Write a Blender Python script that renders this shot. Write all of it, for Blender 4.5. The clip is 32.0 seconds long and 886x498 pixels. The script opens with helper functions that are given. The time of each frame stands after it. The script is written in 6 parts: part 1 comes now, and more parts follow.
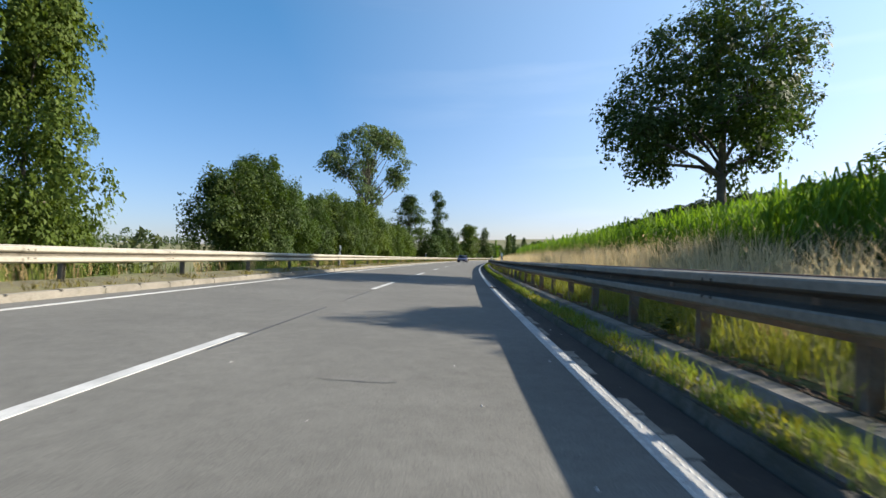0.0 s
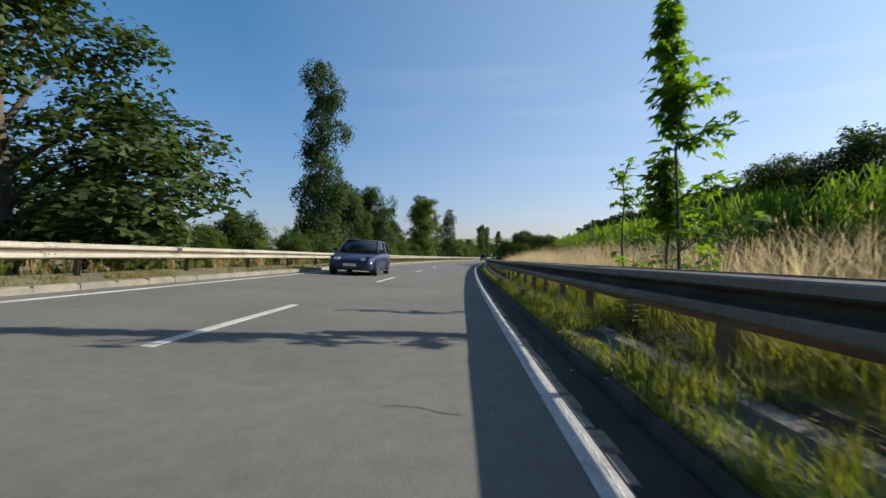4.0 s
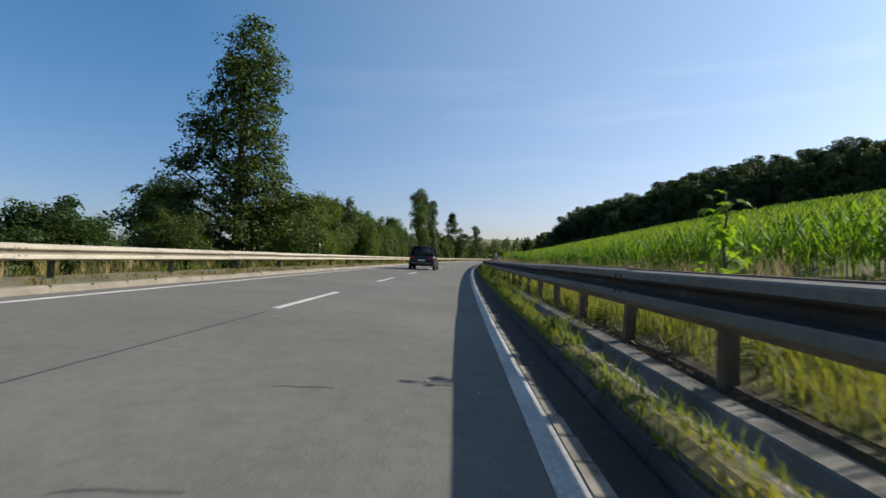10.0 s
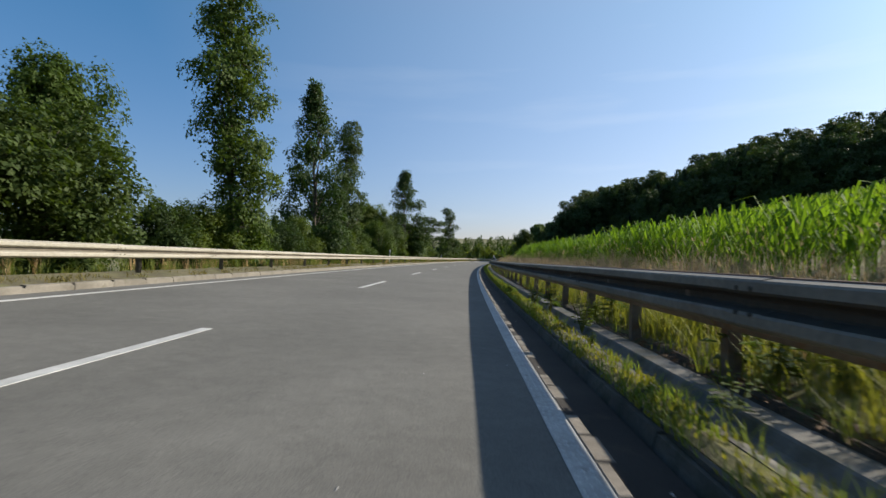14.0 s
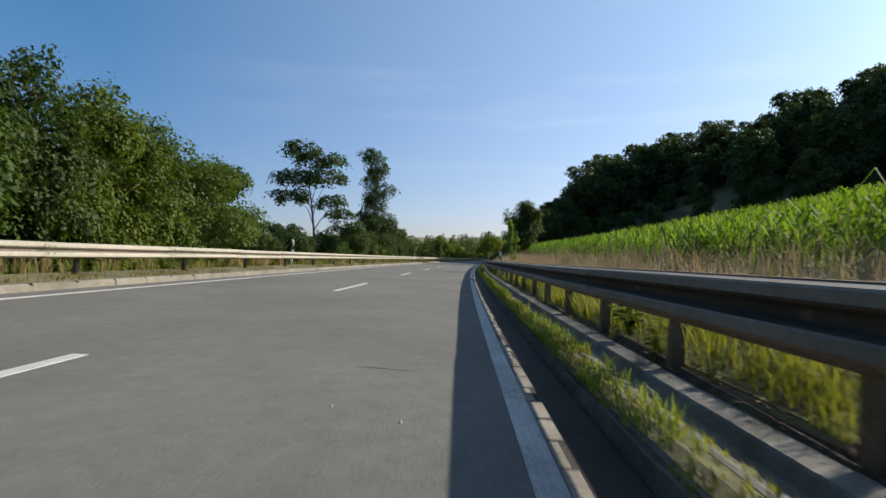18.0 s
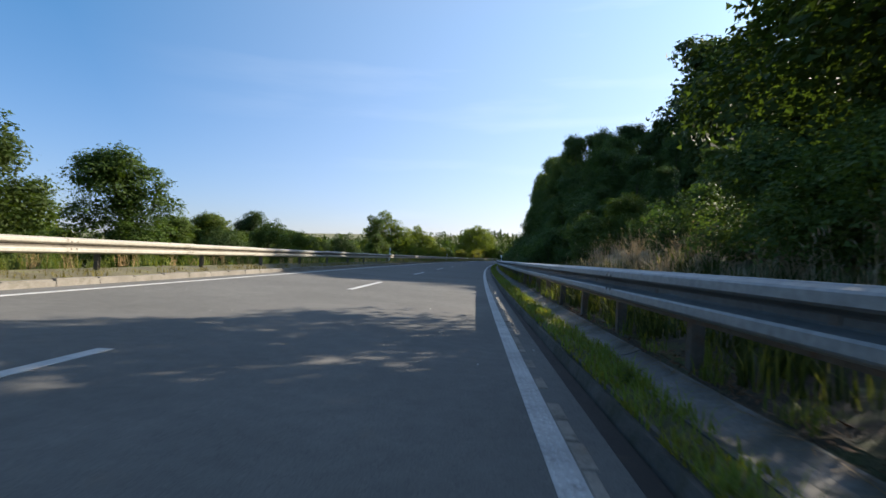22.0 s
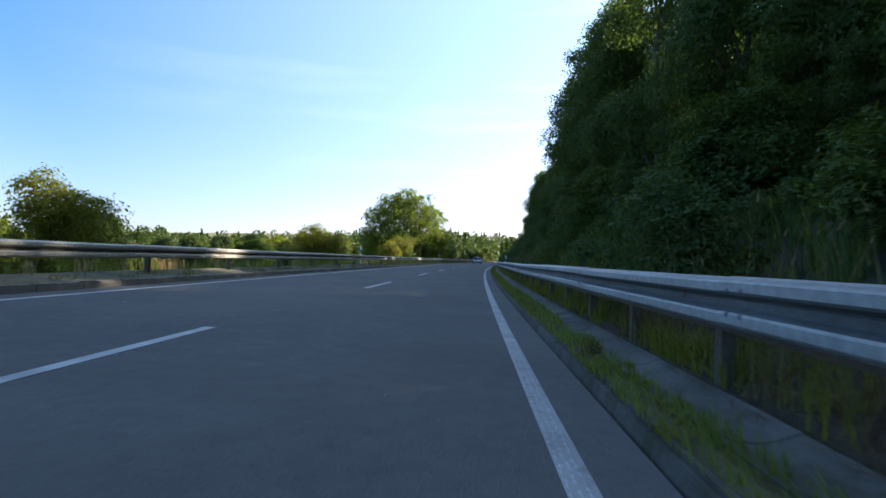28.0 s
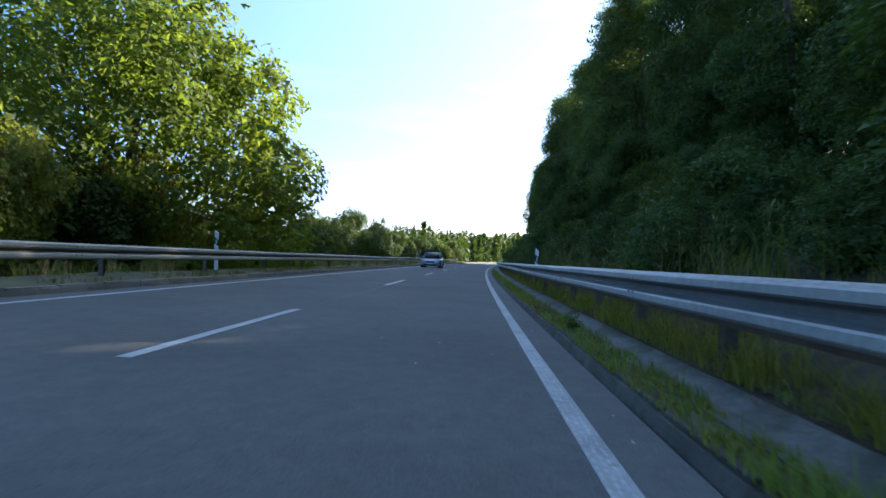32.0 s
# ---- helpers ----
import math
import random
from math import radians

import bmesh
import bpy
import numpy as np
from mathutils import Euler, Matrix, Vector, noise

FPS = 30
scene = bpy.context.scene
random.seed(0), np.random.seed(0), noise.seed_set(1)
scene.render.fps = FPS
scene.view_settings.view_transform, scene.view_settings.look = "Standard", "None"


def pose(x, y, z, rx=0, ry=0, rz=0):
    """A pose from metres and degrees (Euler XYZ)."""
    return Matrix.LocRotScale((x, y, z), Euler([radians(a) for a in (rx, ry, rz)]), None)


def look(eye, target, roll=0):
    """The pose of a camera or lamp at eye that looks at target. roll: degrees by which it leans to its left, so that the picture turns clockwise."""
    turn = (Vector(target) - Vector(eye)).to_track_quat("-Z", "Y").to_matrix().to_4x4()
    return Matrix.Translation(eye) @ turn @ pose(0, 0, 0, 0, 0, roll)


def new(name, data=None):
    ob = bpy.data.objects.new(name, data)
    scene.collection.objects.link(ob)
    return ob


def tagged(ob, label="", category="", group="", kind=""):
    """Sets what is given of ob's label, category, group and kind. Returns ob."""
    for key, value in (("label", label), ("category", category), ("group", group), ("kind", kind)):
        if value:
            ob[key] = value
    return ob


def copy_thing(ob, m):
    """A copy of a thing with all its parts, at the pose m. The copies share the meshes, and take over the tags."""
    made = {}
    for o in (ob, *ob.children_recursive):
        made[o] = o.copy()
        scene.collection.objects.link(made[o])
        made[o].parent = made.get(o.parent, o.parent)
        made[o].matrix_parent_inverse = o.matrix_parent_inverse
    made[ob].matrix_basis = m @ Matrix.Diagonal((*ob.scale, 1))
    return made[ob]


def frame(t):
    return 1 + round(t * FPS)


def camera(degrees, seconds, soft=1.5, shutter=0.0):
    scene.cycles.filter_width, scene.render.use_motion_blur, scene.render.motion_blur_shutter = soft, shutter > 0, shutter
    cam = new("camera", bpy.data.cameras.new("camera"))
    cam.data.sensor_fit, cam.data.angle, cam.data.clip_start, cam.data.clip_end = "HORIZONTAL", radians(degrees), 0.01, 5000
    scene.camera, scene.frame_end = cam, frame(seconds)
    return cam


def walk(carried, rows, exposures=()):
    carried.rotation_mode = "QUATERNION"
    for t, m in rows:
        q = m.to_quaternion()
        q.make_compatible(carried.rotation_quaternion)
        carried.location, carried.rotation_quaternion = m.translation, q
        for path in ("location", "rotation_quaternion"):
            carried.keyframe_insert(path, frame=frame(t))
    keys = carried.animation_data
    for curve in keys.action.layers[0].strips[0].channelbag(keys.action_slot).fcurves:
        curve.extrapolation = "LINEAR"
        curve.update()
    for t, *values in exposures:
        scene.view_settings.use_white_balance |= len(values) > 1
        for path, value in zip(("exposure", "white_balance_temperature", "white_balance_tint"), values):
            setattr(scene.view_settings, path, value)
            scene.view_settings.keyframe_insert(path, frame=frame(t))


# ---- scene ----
# ------------------------------------------------------------------ the road's line: one long bend to the right
RADIUS = 1098.9          # of the dashed line
CROSSFALL = 3.0          # degrees, the outer (left) side is the higher one
TE = math.tan(radians(CROSSFALL))


def along(s, d, z=0.0):
    """Place at s metres along the road, d metres right of the dashed line, z over the datum."""
    a = s / RADIUS
    return Vector((RADIUS - (RADIUS - d) * math.cos(a), (RADIUS - d) * math.sin(a), z))


def on_road(s, d, z=0.0):
    """The same, z over the tilted carriageway."""
    return along(s, d, z - d * TE)


def frame_at(s, d, z=0.0, turn=0.0, lean=True):
    """Matrix with x to the right, y along the road; lean: tilted as the carriageway is."""
    m = Matrix.Translation(on_road(s, d, z) if lean else along(s, d, z)) @ Matrix.Rotation(-s / RADIUS, 4, "Z")
    if lean:
        m = m @ Matrix.Rotation(radians(CROSSFALL), 4, "Y")
    return m @ Matrix.Rotation(radians(turn), 4, "Z")


# ------------------------------------------------------------------ camera
cam = camera(81.59, 32.0, soft=1.5, shutter=0.06)
EYE_HEIGHT = 0.90
# seconds, metres along, metres right of the dashed line, turn to the left of the road, tilt up, lean against the crossfall
ROWS = [
    (0.0, 0.00, 2.279, 1.66, 1.04, 2.56),
    (0.5, 10.43, 2.474, 1.78, 1.02, 2.74),
    (1.0, 20.85, 2.668, 0.89, 1.00, 2.91),
    (1.5, 31.31, 2.588, 2.75, 0.91, 2.94),
    (2.0, 41.77, 2.508, 3.51, 0.82, 2.96),
    (2.5, 52.15, 2.564, 1.96, 0.88, 3.21),
    (3.0, 62.52, 2.619, 2.11, 0.95, 3.46),
    (3.5, 72.83, 2.635, 2.44, 0.95, 3.18),
    (4.0, 83.13, 2.651, 1.67, 0.94, 2.90),
    (4.5, 93.11, 2.659, 1.99, 0.97, 2.97),
    (6.5, 133.05, 2.692, 1.66, 1.10, 3.27),
    (7.0, 143.03, 2.700, 3.58, 1.13, 3.34),
    (7.5, 152.45, 2.570, 2.07, 1.11, 3.08),
    (8.0, 161.88, 2.440, 2.15, 1.10, 2.82),
    (8.5, 171.33, 2.622, 1.43, 0.96, 3.05),
    (9.0, 180.78, 2.804, 1.41, 0.83, 3.27),
    (9.5, 190.16, 2.809, 3.03, 0.97, 3.05),
    (10.0, 199.53, 2.815, 1.55, 1.11, 2.82),
    (10.5, 208.91, 2.802, 2.45, 1.06, 2.83),
    (11.0, 218.28, 2.788, 1.15, 1.02, 2.85),
    (11.5, 227.63, 2.803, 1.54, 1.05, 3.12),
    (12.0, 236.98, 2.819, 1.94, 1.09, 3.38),
    (12.5, 246.20, 2.760, 2.59, 1.06, 3.10),
    (13.0, 255.42, 2.702, 2.54, 1.04, 2.83),
    (13.5, 264.36, 2.716, 2.05, 1.05, 2.99),
    (14.0, 273.30, 2.729, 2.16, 1.06, 3.15),
    (14.5, 282.54, 2.710, 3.24, 1.06, 3.05),
    (16.5, 319.51, 2.634, 2.49, 1.04, 2.66),
    (17.0, 328.75, 2.615, 0.87, 1.03, 2.56),
    (17.5, 337.81, 2.758, 2.31, 1.04, 2.82),
    (18.0, 346.86, 2.901, 1.75, 1.05, 3.09),
    (18.5, 356.01, 2.807, 2.57, 1.08, 3.04),
    (19.0, 365.16, 2.712, 2.79, 1.11, 2.99),
    (19.5, 374.03, 2.777, 1.49, 1.10, 3.15),
    (20.0, 382.90, 2.841, 1.49, 1.09, 3.32),
    (20.5, 391.97, 2.791, 1.98, 1.05, 3.50),
    (21.0, 401.03, 2.741, 2.46, 1.01, 3.69),
    (21.5, 409.94, 2.796, 0.60, 0.97, 3.68),
    (22.0, 418.84, 2.851, 3.13, 0.93, 3.68),
    (22.5, 427.69, 2.840, 1.76, 1.01, 3.39),
    (23.0, 436.54, 2.830, 2.19, 1.08, 3.11),
    (23.5, 445.46, 2.732, 2.19, 1.07, 3.36),
    (24.0, 454.38, 2.634, 3.20, 1.07, 3.61),
    (24.5, 463.28, 2.679, 1.68, 1.06, 3.41),
    (25.0, 472.19, 2.725, 2.57, 1.06, 3.20),
    (25.5, 481.03, 2.740, 1.33, 1.07, 3.23),
    (27.5, 516.41, 2.799, 1.62, 1.11, 3.34),
    (28.0, 525.26, 2.814, 3.08, 1.12, 3.37),
    (28.5, 533.94, 2.832, 1.43, 1.11, 3.24),
    (29.0, 542.62, 2.850, 1.98, 1.10, 3.12),
    (29.5, 551.50, 2.812, 2.90, 1.13, 2.81),
    (30.0, 560.37, 2.774, 2.13, 1.17, 2.51),
    (30.5, 568.85, 2.824, 1.60, 1.13, 2.85),
    (31.0, 577.32, 2.873, 2.18, 1.09, 3.18),
    (31.5, 586.12, 2.756, 1.91, 1.13, 3.20),
    (32.0, 594.92, 2.639, 2.94, 1.17, 3.23),
]


def eye_pose(s, d, turn, tilt, lean):
    road_frame = frame_at(s, d) @ Matrix.Translation((0, 0, EYE_HEIGHT))
    return road_frame @ Matrix.Rotation(radians(turn), 4, "Z") @ Matrix.Rotation(radians(90 + tilt), 4, "X") @ Matrix.Rotation(radians(lean), 4, "Z")


walk(cam, [(t, eye_pose(s, d, a, b, c)) for t, s, d, a, b, c in ROWS],
     exposures=[(0.0, 1.25, 6850, 10), (0.5, 1.05, 6850, 10), (1.2, 0.84, 6850, 10), (3.5, 0.78, 6850, 10), (7.0, 1.0, 6850, 10), (9.0, 0.72, 6850, 10), (21.0, 0.82, 6850, 10), (21.9, 1.2, 6850, 12), (23.0, 1.14, 6850, 13), (24.1, 1.55, 7150, 14), (25.0, 1.7, 7100, 14), (28.0, 1.77, 6800, 14), (31.0, 1.8, 6750, 14), (32.0, 2.1, 6450, 13)])

# ------------------------------------------------------------------ sky and sun
SUN_AZ = 80.0            # degrees clockwise from the road's first heading
SUN_EL = 26.9
world = bpy.data.worlds.new("world")
scene.world = world
world.use_nodes = True
wn, wl = world.node_tree.nodes, world.node_tree.links
sky = wn.new("ShaderNodeTexSky")
sky.sky_type = "NISHITA"
sky.sun_disc = False
sky.sun_elevation = radians(SUN_EL)
sky.sun_rotation = radians(SUN_AZ)
sky.air_density, sky.dust_density, sky.ozone_density, sky.altitude = 1.0, 1.3, 5.0, 300
back = wn["Background"]
back.inputs["Strength"].default_value = 0.082
# thin streaks of high cloud
coord = wn.new("ShaderNodeTexCoord")
mapping = wn.new("ShaderNodeMapping")
mapping.inputs["Scale"].default_value = (1.2, 1.2, 9.0)
mapping.inputs["Rotation"].default_value = (0.06, 0.05, 0.4)
cirrus = wn.new("ShaderNodeTexNoise")
cirrus.inputs["Scale"].default_value = 1.7
cirrus.inputs["Detail"].default_value = 4
ramp = wn.new("ShaderNodeValToRGB")
ramp.color_ramp.elements[0].position, ramp.color_ramp.elements[1].position = 0.56, 0.9
ramp.color_ramp.elements[1].color = (0.075, 0.075, 0.075, 1)
cloud = wn.new("ShaderNodeMixRGB")
cloud.inputs["Color2"].default_value = (8.5, 8.8, 9.0, 1)
wl.new(coord.outputs["Generated"], mapping.inputs["Vector"])
wl.new(mapping.outputs["Vector"], cirrus.inputs["Vector"])
wl.new(cirrus.outputs["Fac"], ramp.inputs["Fac"])
thick = wn.new("ShaderNodeMath")
thick.operation = "MULTIPLY"
wl.new(ramp.outputs["Color"], thick.inputs[0])
wl.new(thick.outputs["Value"], cloud.inputs["Fac"])
tint = wn.new("ShaderNodeMixRGB")
tint.blend_type = "MULTIPLY"
tint.inputs["Fac"].default_value = 1.0
up = wn.new("ShaderNodeSeparateXYZ")
wl.new(coord.outputs["Generated"], up.inputs["Vector"])
rise = wn.new("ShaderNodeMapRange")
rise.inputs["From Min"].default_value, rise.inputs["From Max"].default_value = 0.02, 0.42
wl.new(up.outputs["Z"], rise.inputs["Value"])
air = wn.new("ShaderNodeMixRGB")
air.inputs["Color1"].default_value, air.inputs["Color2"].default_value = (1.08, 0.93, 1.01, 1), (0.61, 1.06, 1.17, 1)
wl.new(rise.outputs["Result"], air.inputs["Fac"])
wl.new(air.outputs["Color"], tint.inputs["Color2"])
wl.new(sky.outputs["Color"], tint.inputs["Color1"])
# thin high haze, thicker towards the sun
toward = wn.new("ShaderNodeVectorMath")
toward.operation = "DOT_PRODUCT"
toward.inputs[1].default_value = (math.sin(radians(SUN_AZ)) * math.cos(radians(SUN_EL)), math.cos(radians(SUN_AZ)) * math.cos(radians(SUN_EL)), math.sin(radians(SUN_EL)))
wl.new(coord.outputs["Generated"], toward.inputs[0])
reach = wn.new("ShaderNodeMapRange")
reach.inputs["From Min"].default_value, reach.inputs["From Max"].default_value = 0.05, 1.0
reach.inputs["To Min"].default_value, reach.inputs["To Max"].default_value = 0.0, 0.25
wl.new(toward.outputs["Value"], reach.inputs["Value"])
veil = wn.new("ShaderNodeMapRange")
veil.inputs["From Min"].default_value, veil.inputs["From Max"].default_value = 0.1, 0.75
veil.inputs["To Min"].default_value, veil.inputs["To Max"].default_value = 0.06, 2.8
wl.new(toward.outputs["Value"], veil.inputs["Value"])
wl.new(veil.outputs["Result"], thick.inputs[1])
haze = wn.new("ShaderNodeMixRGB")
haze.inputs["Color2"].default_value = (8.5, 8.4, 8.8, 1)
wl.new(reach.outputs["Result"], haze.inputs["Fac"])
wl.new(tint.outputs["Color"], haze.inputs["Color1"])
wl.new(haze.outputs["Color"], cloud.inputs["Color1"])
wl.new(cloud.outputs["Color"], back.inputs["Color"])

sun = new("sun", bpy.data.lights.new("sun", "SUN"))
sun.data.energy, sun.data.angle, sun.data.color = 4.5, radians(0.55), (1.0, 0.93, 0.82)
az, el = radians(SUN_AZ), radians(SUN_EL)
sun.matrix_world = look((0, 0, 60), (-math.sin(az) * math.cos(el), -math.cos(az) * math.cos(el), 60 - math.sin(el)))


# ------------------------------------------------------------------ materials
def material(name, base, rough=0.8, metal=0.0):
    m = bpy.data.materials.new(name)
    m.use_nodes = True
    b = m.node_tree.nodes["Principled BSDF"]
    b.inputs["Base Color"].default_value = (*base, 1)
    b.inputs["Roughness"].default_value = rough
    b.inputs["Metallic"].default_value = metal
    return m, m.node_tree.nodes, m.node_tree.links, b


def noise_node(n, l, scale, detail=3.0, rough=0.55, space="Object"):
    c = n.new("ShaderNodeNewGeometry") if space == "World" else n.new("ShaderNodeTexCoord")
    t = n.new("ShaderNodeTexNoise")
    t.inputs["Scale"].default_value = scale
    t.inputs["Detail"].default_value = detail
    t.inputs["Roughness"].default_value = rough
    l.new(c.outputs["Position" if space == "World" else "Object"], t.inputs["Vector"])
    return t.outputs["Fac"]


def ramp_node(n, l, fac, stops):
    r = n.new("ShaderNodeValToRGB")
    e = r.color_ramp.elements
    while len(e) < len(stops):
        e.new(0.5)
    for k, (p, c) in enumerate(stops):
        e[k].position, e[k].color = p, (*c, 1)
    l.new(fac, r.inputs["Fac"])
    return r.outputs["Color"]


def mix_node(n, l, fac, a, b, kind="MIX"):
    m = n.new("ShaderNodeMixRGB")
    m.blend_type = kind
    for sock, v in (("Fac", fac), ("Color1", a), ("Color2", b)):
        if isinstance(v, (int, float)):
            m.inputs[sock].default_value = v
        elif isinstance(v, tuple):
            m.inputs[sock].default_value = (*v, 1)
        else:
            l.new(v, m.inputs[sock])
    return m.outputs["Color"]


def bump_node(n, l, b, height, strength, distance):
    k = n.new("ShaderNodeBump")
    k.inputs["Strength"].default_value, k.inputs["Distance"].default_value = strength, distance
    l.new(height, k.inputs["Height"])
    l.new(k.outputs["Normal"], b.inputs["Normal"])


def two_scale(name, dark, light, coarse, fine, rough=0.85, metal=0.0, bump=0.3, depth=0.004, space="World", stain=None):
    m, n, l, b = material(name, light, rough, metal)
    c1 = noise_node(n, l, coarse, 4, 0.6, space)
    c2 = noise_node(n, l, fine, 3, 0.6, space)
    col = ramp_node(n, l, c1, [(0.3, dark), (0.7, light)])
    grain = ramp_node(n, l, c2, [(0.3, (0.72, 0.72, 0.72)), (0.7, (1.18, 1.18, 1.18))])
    col = mix_node(n, l, 0.8, col, grain, "MULTIPLY")
    if stain:
        sc, lo, hi, tone = stain
        f = ramp_node(n, l, noise_node(n, l, sc, 5, 0.65, space), [(lo, (0, 0, 0)), (hi, (1, 1, 1))])
        col = mix_node(n, l, f, col, tone)
    l.new(col, b.inputs["Base Color"])
    bump_node(n, l, b, c2, bump, depth)
    return m


def foliage(name, dark, light, through_tint, gloss=0.6, part_through=0.32):
    """Leaves: each island its own tone, each plant its own cast, some light shining through."""
    m, n, l, b = material(name, light, gloss)
    g = n.new("ShaderNodeNewGeometry")
    o = n.new("ShaderNodeObjectInfo")
    own = n.new("ShaderNodeMath")
    own.operation = "MULTIPLY_ADD"
    own.inputs[1].default_value = 0.5
    half = n.new("ShaderNodeMath")
    half.operation = "MULTIPLY"
    half.inputs[1].default_value = 0.5
    l.new(noise_node(n, l, 0.8, 2, 0.6), half.inputs[0])
    l.new(g.outputs["Random Per Island"], own.inputs[0])
    l.new(half.outputs["Value"], own.inputs[2])
    col = ramp_node(n, l, own.outputs["Value"], [(0.1, dark), (0.5, tuple((p + q) / 2 for p, q in zip(dark, light))), (0.9, light)])
    cast = ramp_node(n, l, o.outputs["Random"], [(0.0, (0.78, 0.86, 0.8)), (0.5, (1, 1, 1)), (1.0, (1.22, 1.1, 0.85))])
    col = mix_node(n, l, 1.0, col, cast, "MULTIPLY")
    l.new(col, b.inputs["Base Color"])
    b.inputs["Specular IOR Level"].default_value = 0.16
    t = n.new("ShaderNodeBsdfTranslucent")
    tc = mix_node(n, l, 1.0, col, through_tint, "MULTIPLY")
    l.new(tc, t.inputs["Color"])
    mx = n.new("ShaderNodeMixShader")
    mx.inputs["Fac"].default_value = part_through
    l.new(b.outputs["BSDF"], mx.inputs[1])
    l.new(t.outputs["BSDF"], mx.inputs[2])
    l.new(mx.outputs["Shader"], n["Material Output"].inputs["Surface"])
    return m


# asphalt: fine aggregate, pale wheel paths, patches
ASPHALT, an, al, ab = material("asphalt", (0.17, 0.16, 0.15), 0.93)
ab.inputs["Specular IOR Level"].default_value = 0.25
big = noise_node(an, al, 0.35, 4, 0.6, "World")
mid = noise_node(an, al, 6.0, 4, 0.65, "World")
grit = noise_node(an, al, 110.0, 2, 0.7, "World")
col = ramp_node(an, al, big, [(0.28, (0.108, 0.106, 0.098)), (0.72, (0.148, 0.145, 0.134))])
col = mix_node(an, al, 0.7, col, ramp_node(an, al, mid, [(0.28, (0.80, 0.80, 0.80)), (0.72, (1.13, 1.13, 1.13))]), "MULTIPLY")
col = mix_node(an, al, 0.85, col, ramp_node(an, al, grit, [(0.32, (0.6, 0.6, 0.6)), (0.5, (0.98, 0.98, 0.98)), (0.72, (1.35, 1.33, 1.3))]), "MULTIPLY")
al.new(col, ab.inputs["Base Color"])
bump_node(an, al, ab, grit, 0.35, 0.004)

PAINT = two_scale("road_paint", (0.34, 0.34, 0.33), (0.53, 0.53, 0.515), 2.5, 70, 0.6, bump=0.25, depth=0.003, stain=(9.0, 0.60, 0.75, (0.22, 0.21, 0.20)))
PAINT_BASE = two_scale("worn_paint", (0.26, 0.26, 0.253), (0.42, 0.42, 0.41), 2.5, 70, 0.7, bump=0.35, depth=0.004, stain=(7.0, 0.58, 0.75, (0.14, 0.135, 0.125)))
TAR = two_scale("tar_seam", (0.03, 0.03, 0.032), (0.06, 0.058, 0.055), 3.0, 60, 0.55)
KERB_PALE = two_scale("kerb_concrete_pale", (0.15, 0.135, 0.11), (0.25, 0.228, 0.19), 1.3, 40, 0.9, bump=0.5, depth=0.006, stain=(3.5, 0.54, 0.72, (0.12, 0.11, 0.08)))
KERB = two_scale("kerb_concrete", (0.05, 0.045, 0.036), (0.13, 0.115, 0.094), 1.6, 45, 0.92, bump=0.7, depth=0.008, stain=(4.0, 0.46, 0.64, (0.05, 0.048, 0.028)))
TROUGH = two_scale("channel_concrete", (0.11, 0.105, 0.092), (0.20, 0.19, 0.17), 1.1, 35, 0.9, bump=0.5, depth=0.006, stain=(2.0, 0.46, 0.66, (0.07, 0.066, 0.045)))
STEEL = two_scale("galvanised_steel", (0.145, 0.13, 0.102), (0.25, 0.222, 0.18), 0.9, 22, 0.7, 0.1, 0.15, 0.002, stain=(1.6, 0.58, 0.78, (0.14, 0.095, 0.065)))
# dark valley tone: the shade between the beam's waves, put into the colour
RAIL_VALLEY_SHADE = two_scale("rail_valley_shade", (0.035, 0.028, 0.022), (0.08, 0.066, 0.05), 1.4, 26, 0.85, 0.0, 0.2, 0.002)
RAIL_RUST = two_scale("rail_rust", (0.07, 0.03, 0.018), (0.15, 0.075, 0.045), 2.4, 30, 0.9, 0.0, 0.3, 0.002)
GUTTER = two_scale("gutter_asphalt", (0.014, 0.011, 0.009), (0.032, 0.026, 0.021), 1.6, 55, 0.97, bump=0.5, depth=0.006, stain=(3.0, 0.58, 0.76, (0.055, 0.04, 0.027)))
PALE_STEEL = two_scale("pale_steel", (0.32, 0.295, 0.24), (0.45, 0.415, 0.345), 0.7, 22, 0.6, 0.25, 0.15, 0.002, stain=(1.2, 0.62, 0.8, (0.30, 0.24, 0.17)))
# outer beam's valley shade as a darker colour; its posts share it
PALE_DARKENED = two_scale("pale_darkened", (0.07, 0.06, 0.045), (0.15, 0.13, 0.10), 1.2, 22, 0.8, 0.0, 0.2, 0.002)
STEEL_CLEAN = two_scale("clean_steel", (0.26, 0.26, 0.25), (0.36, 0.36, 0.35), 0.7, 18, 0.55, 0.3, 0.12, 0.002, stain=(1.4, 0.62, 0.8, (0.17, 0.16, 0.145)))
# valley shade of the clean beams, as a darker colour
CLEAN_VALLEY_SHADE = two_scale("clean_valley_shade", (0.10, 0.10, 0.095), (0.17, 0.168, 0.16), 1.2, 22, 0.7, 0.15, 0.15, 0.002)
POST_STEEL = two_scale("post_steel", (0.08, 0.064, 0.05), (0.17, 0.145, 0.12), 2.0, 25, 0.65, 0.3, 0.2, 0.002, stain=(5.0, 0.5, 0.7, (0.14, 0.075, 0.04)))
WHITE_PLASTIC = two_scale("white_plastic", (0.66, 0.66, 0.64), (0.82, 0.82, 0.80), 3, 40, 0.5, bump=0.05)
BLACK_PLASTIC = two_scale("black_plastic", (0.015, 0.015, 0.016), (0.03, 0.03, 0.03), 3, 40, 0.5, bump=0.05)
REFLECTOR, *_ = material("reflector", (0.6, 0.6, 0.58), 0.15)
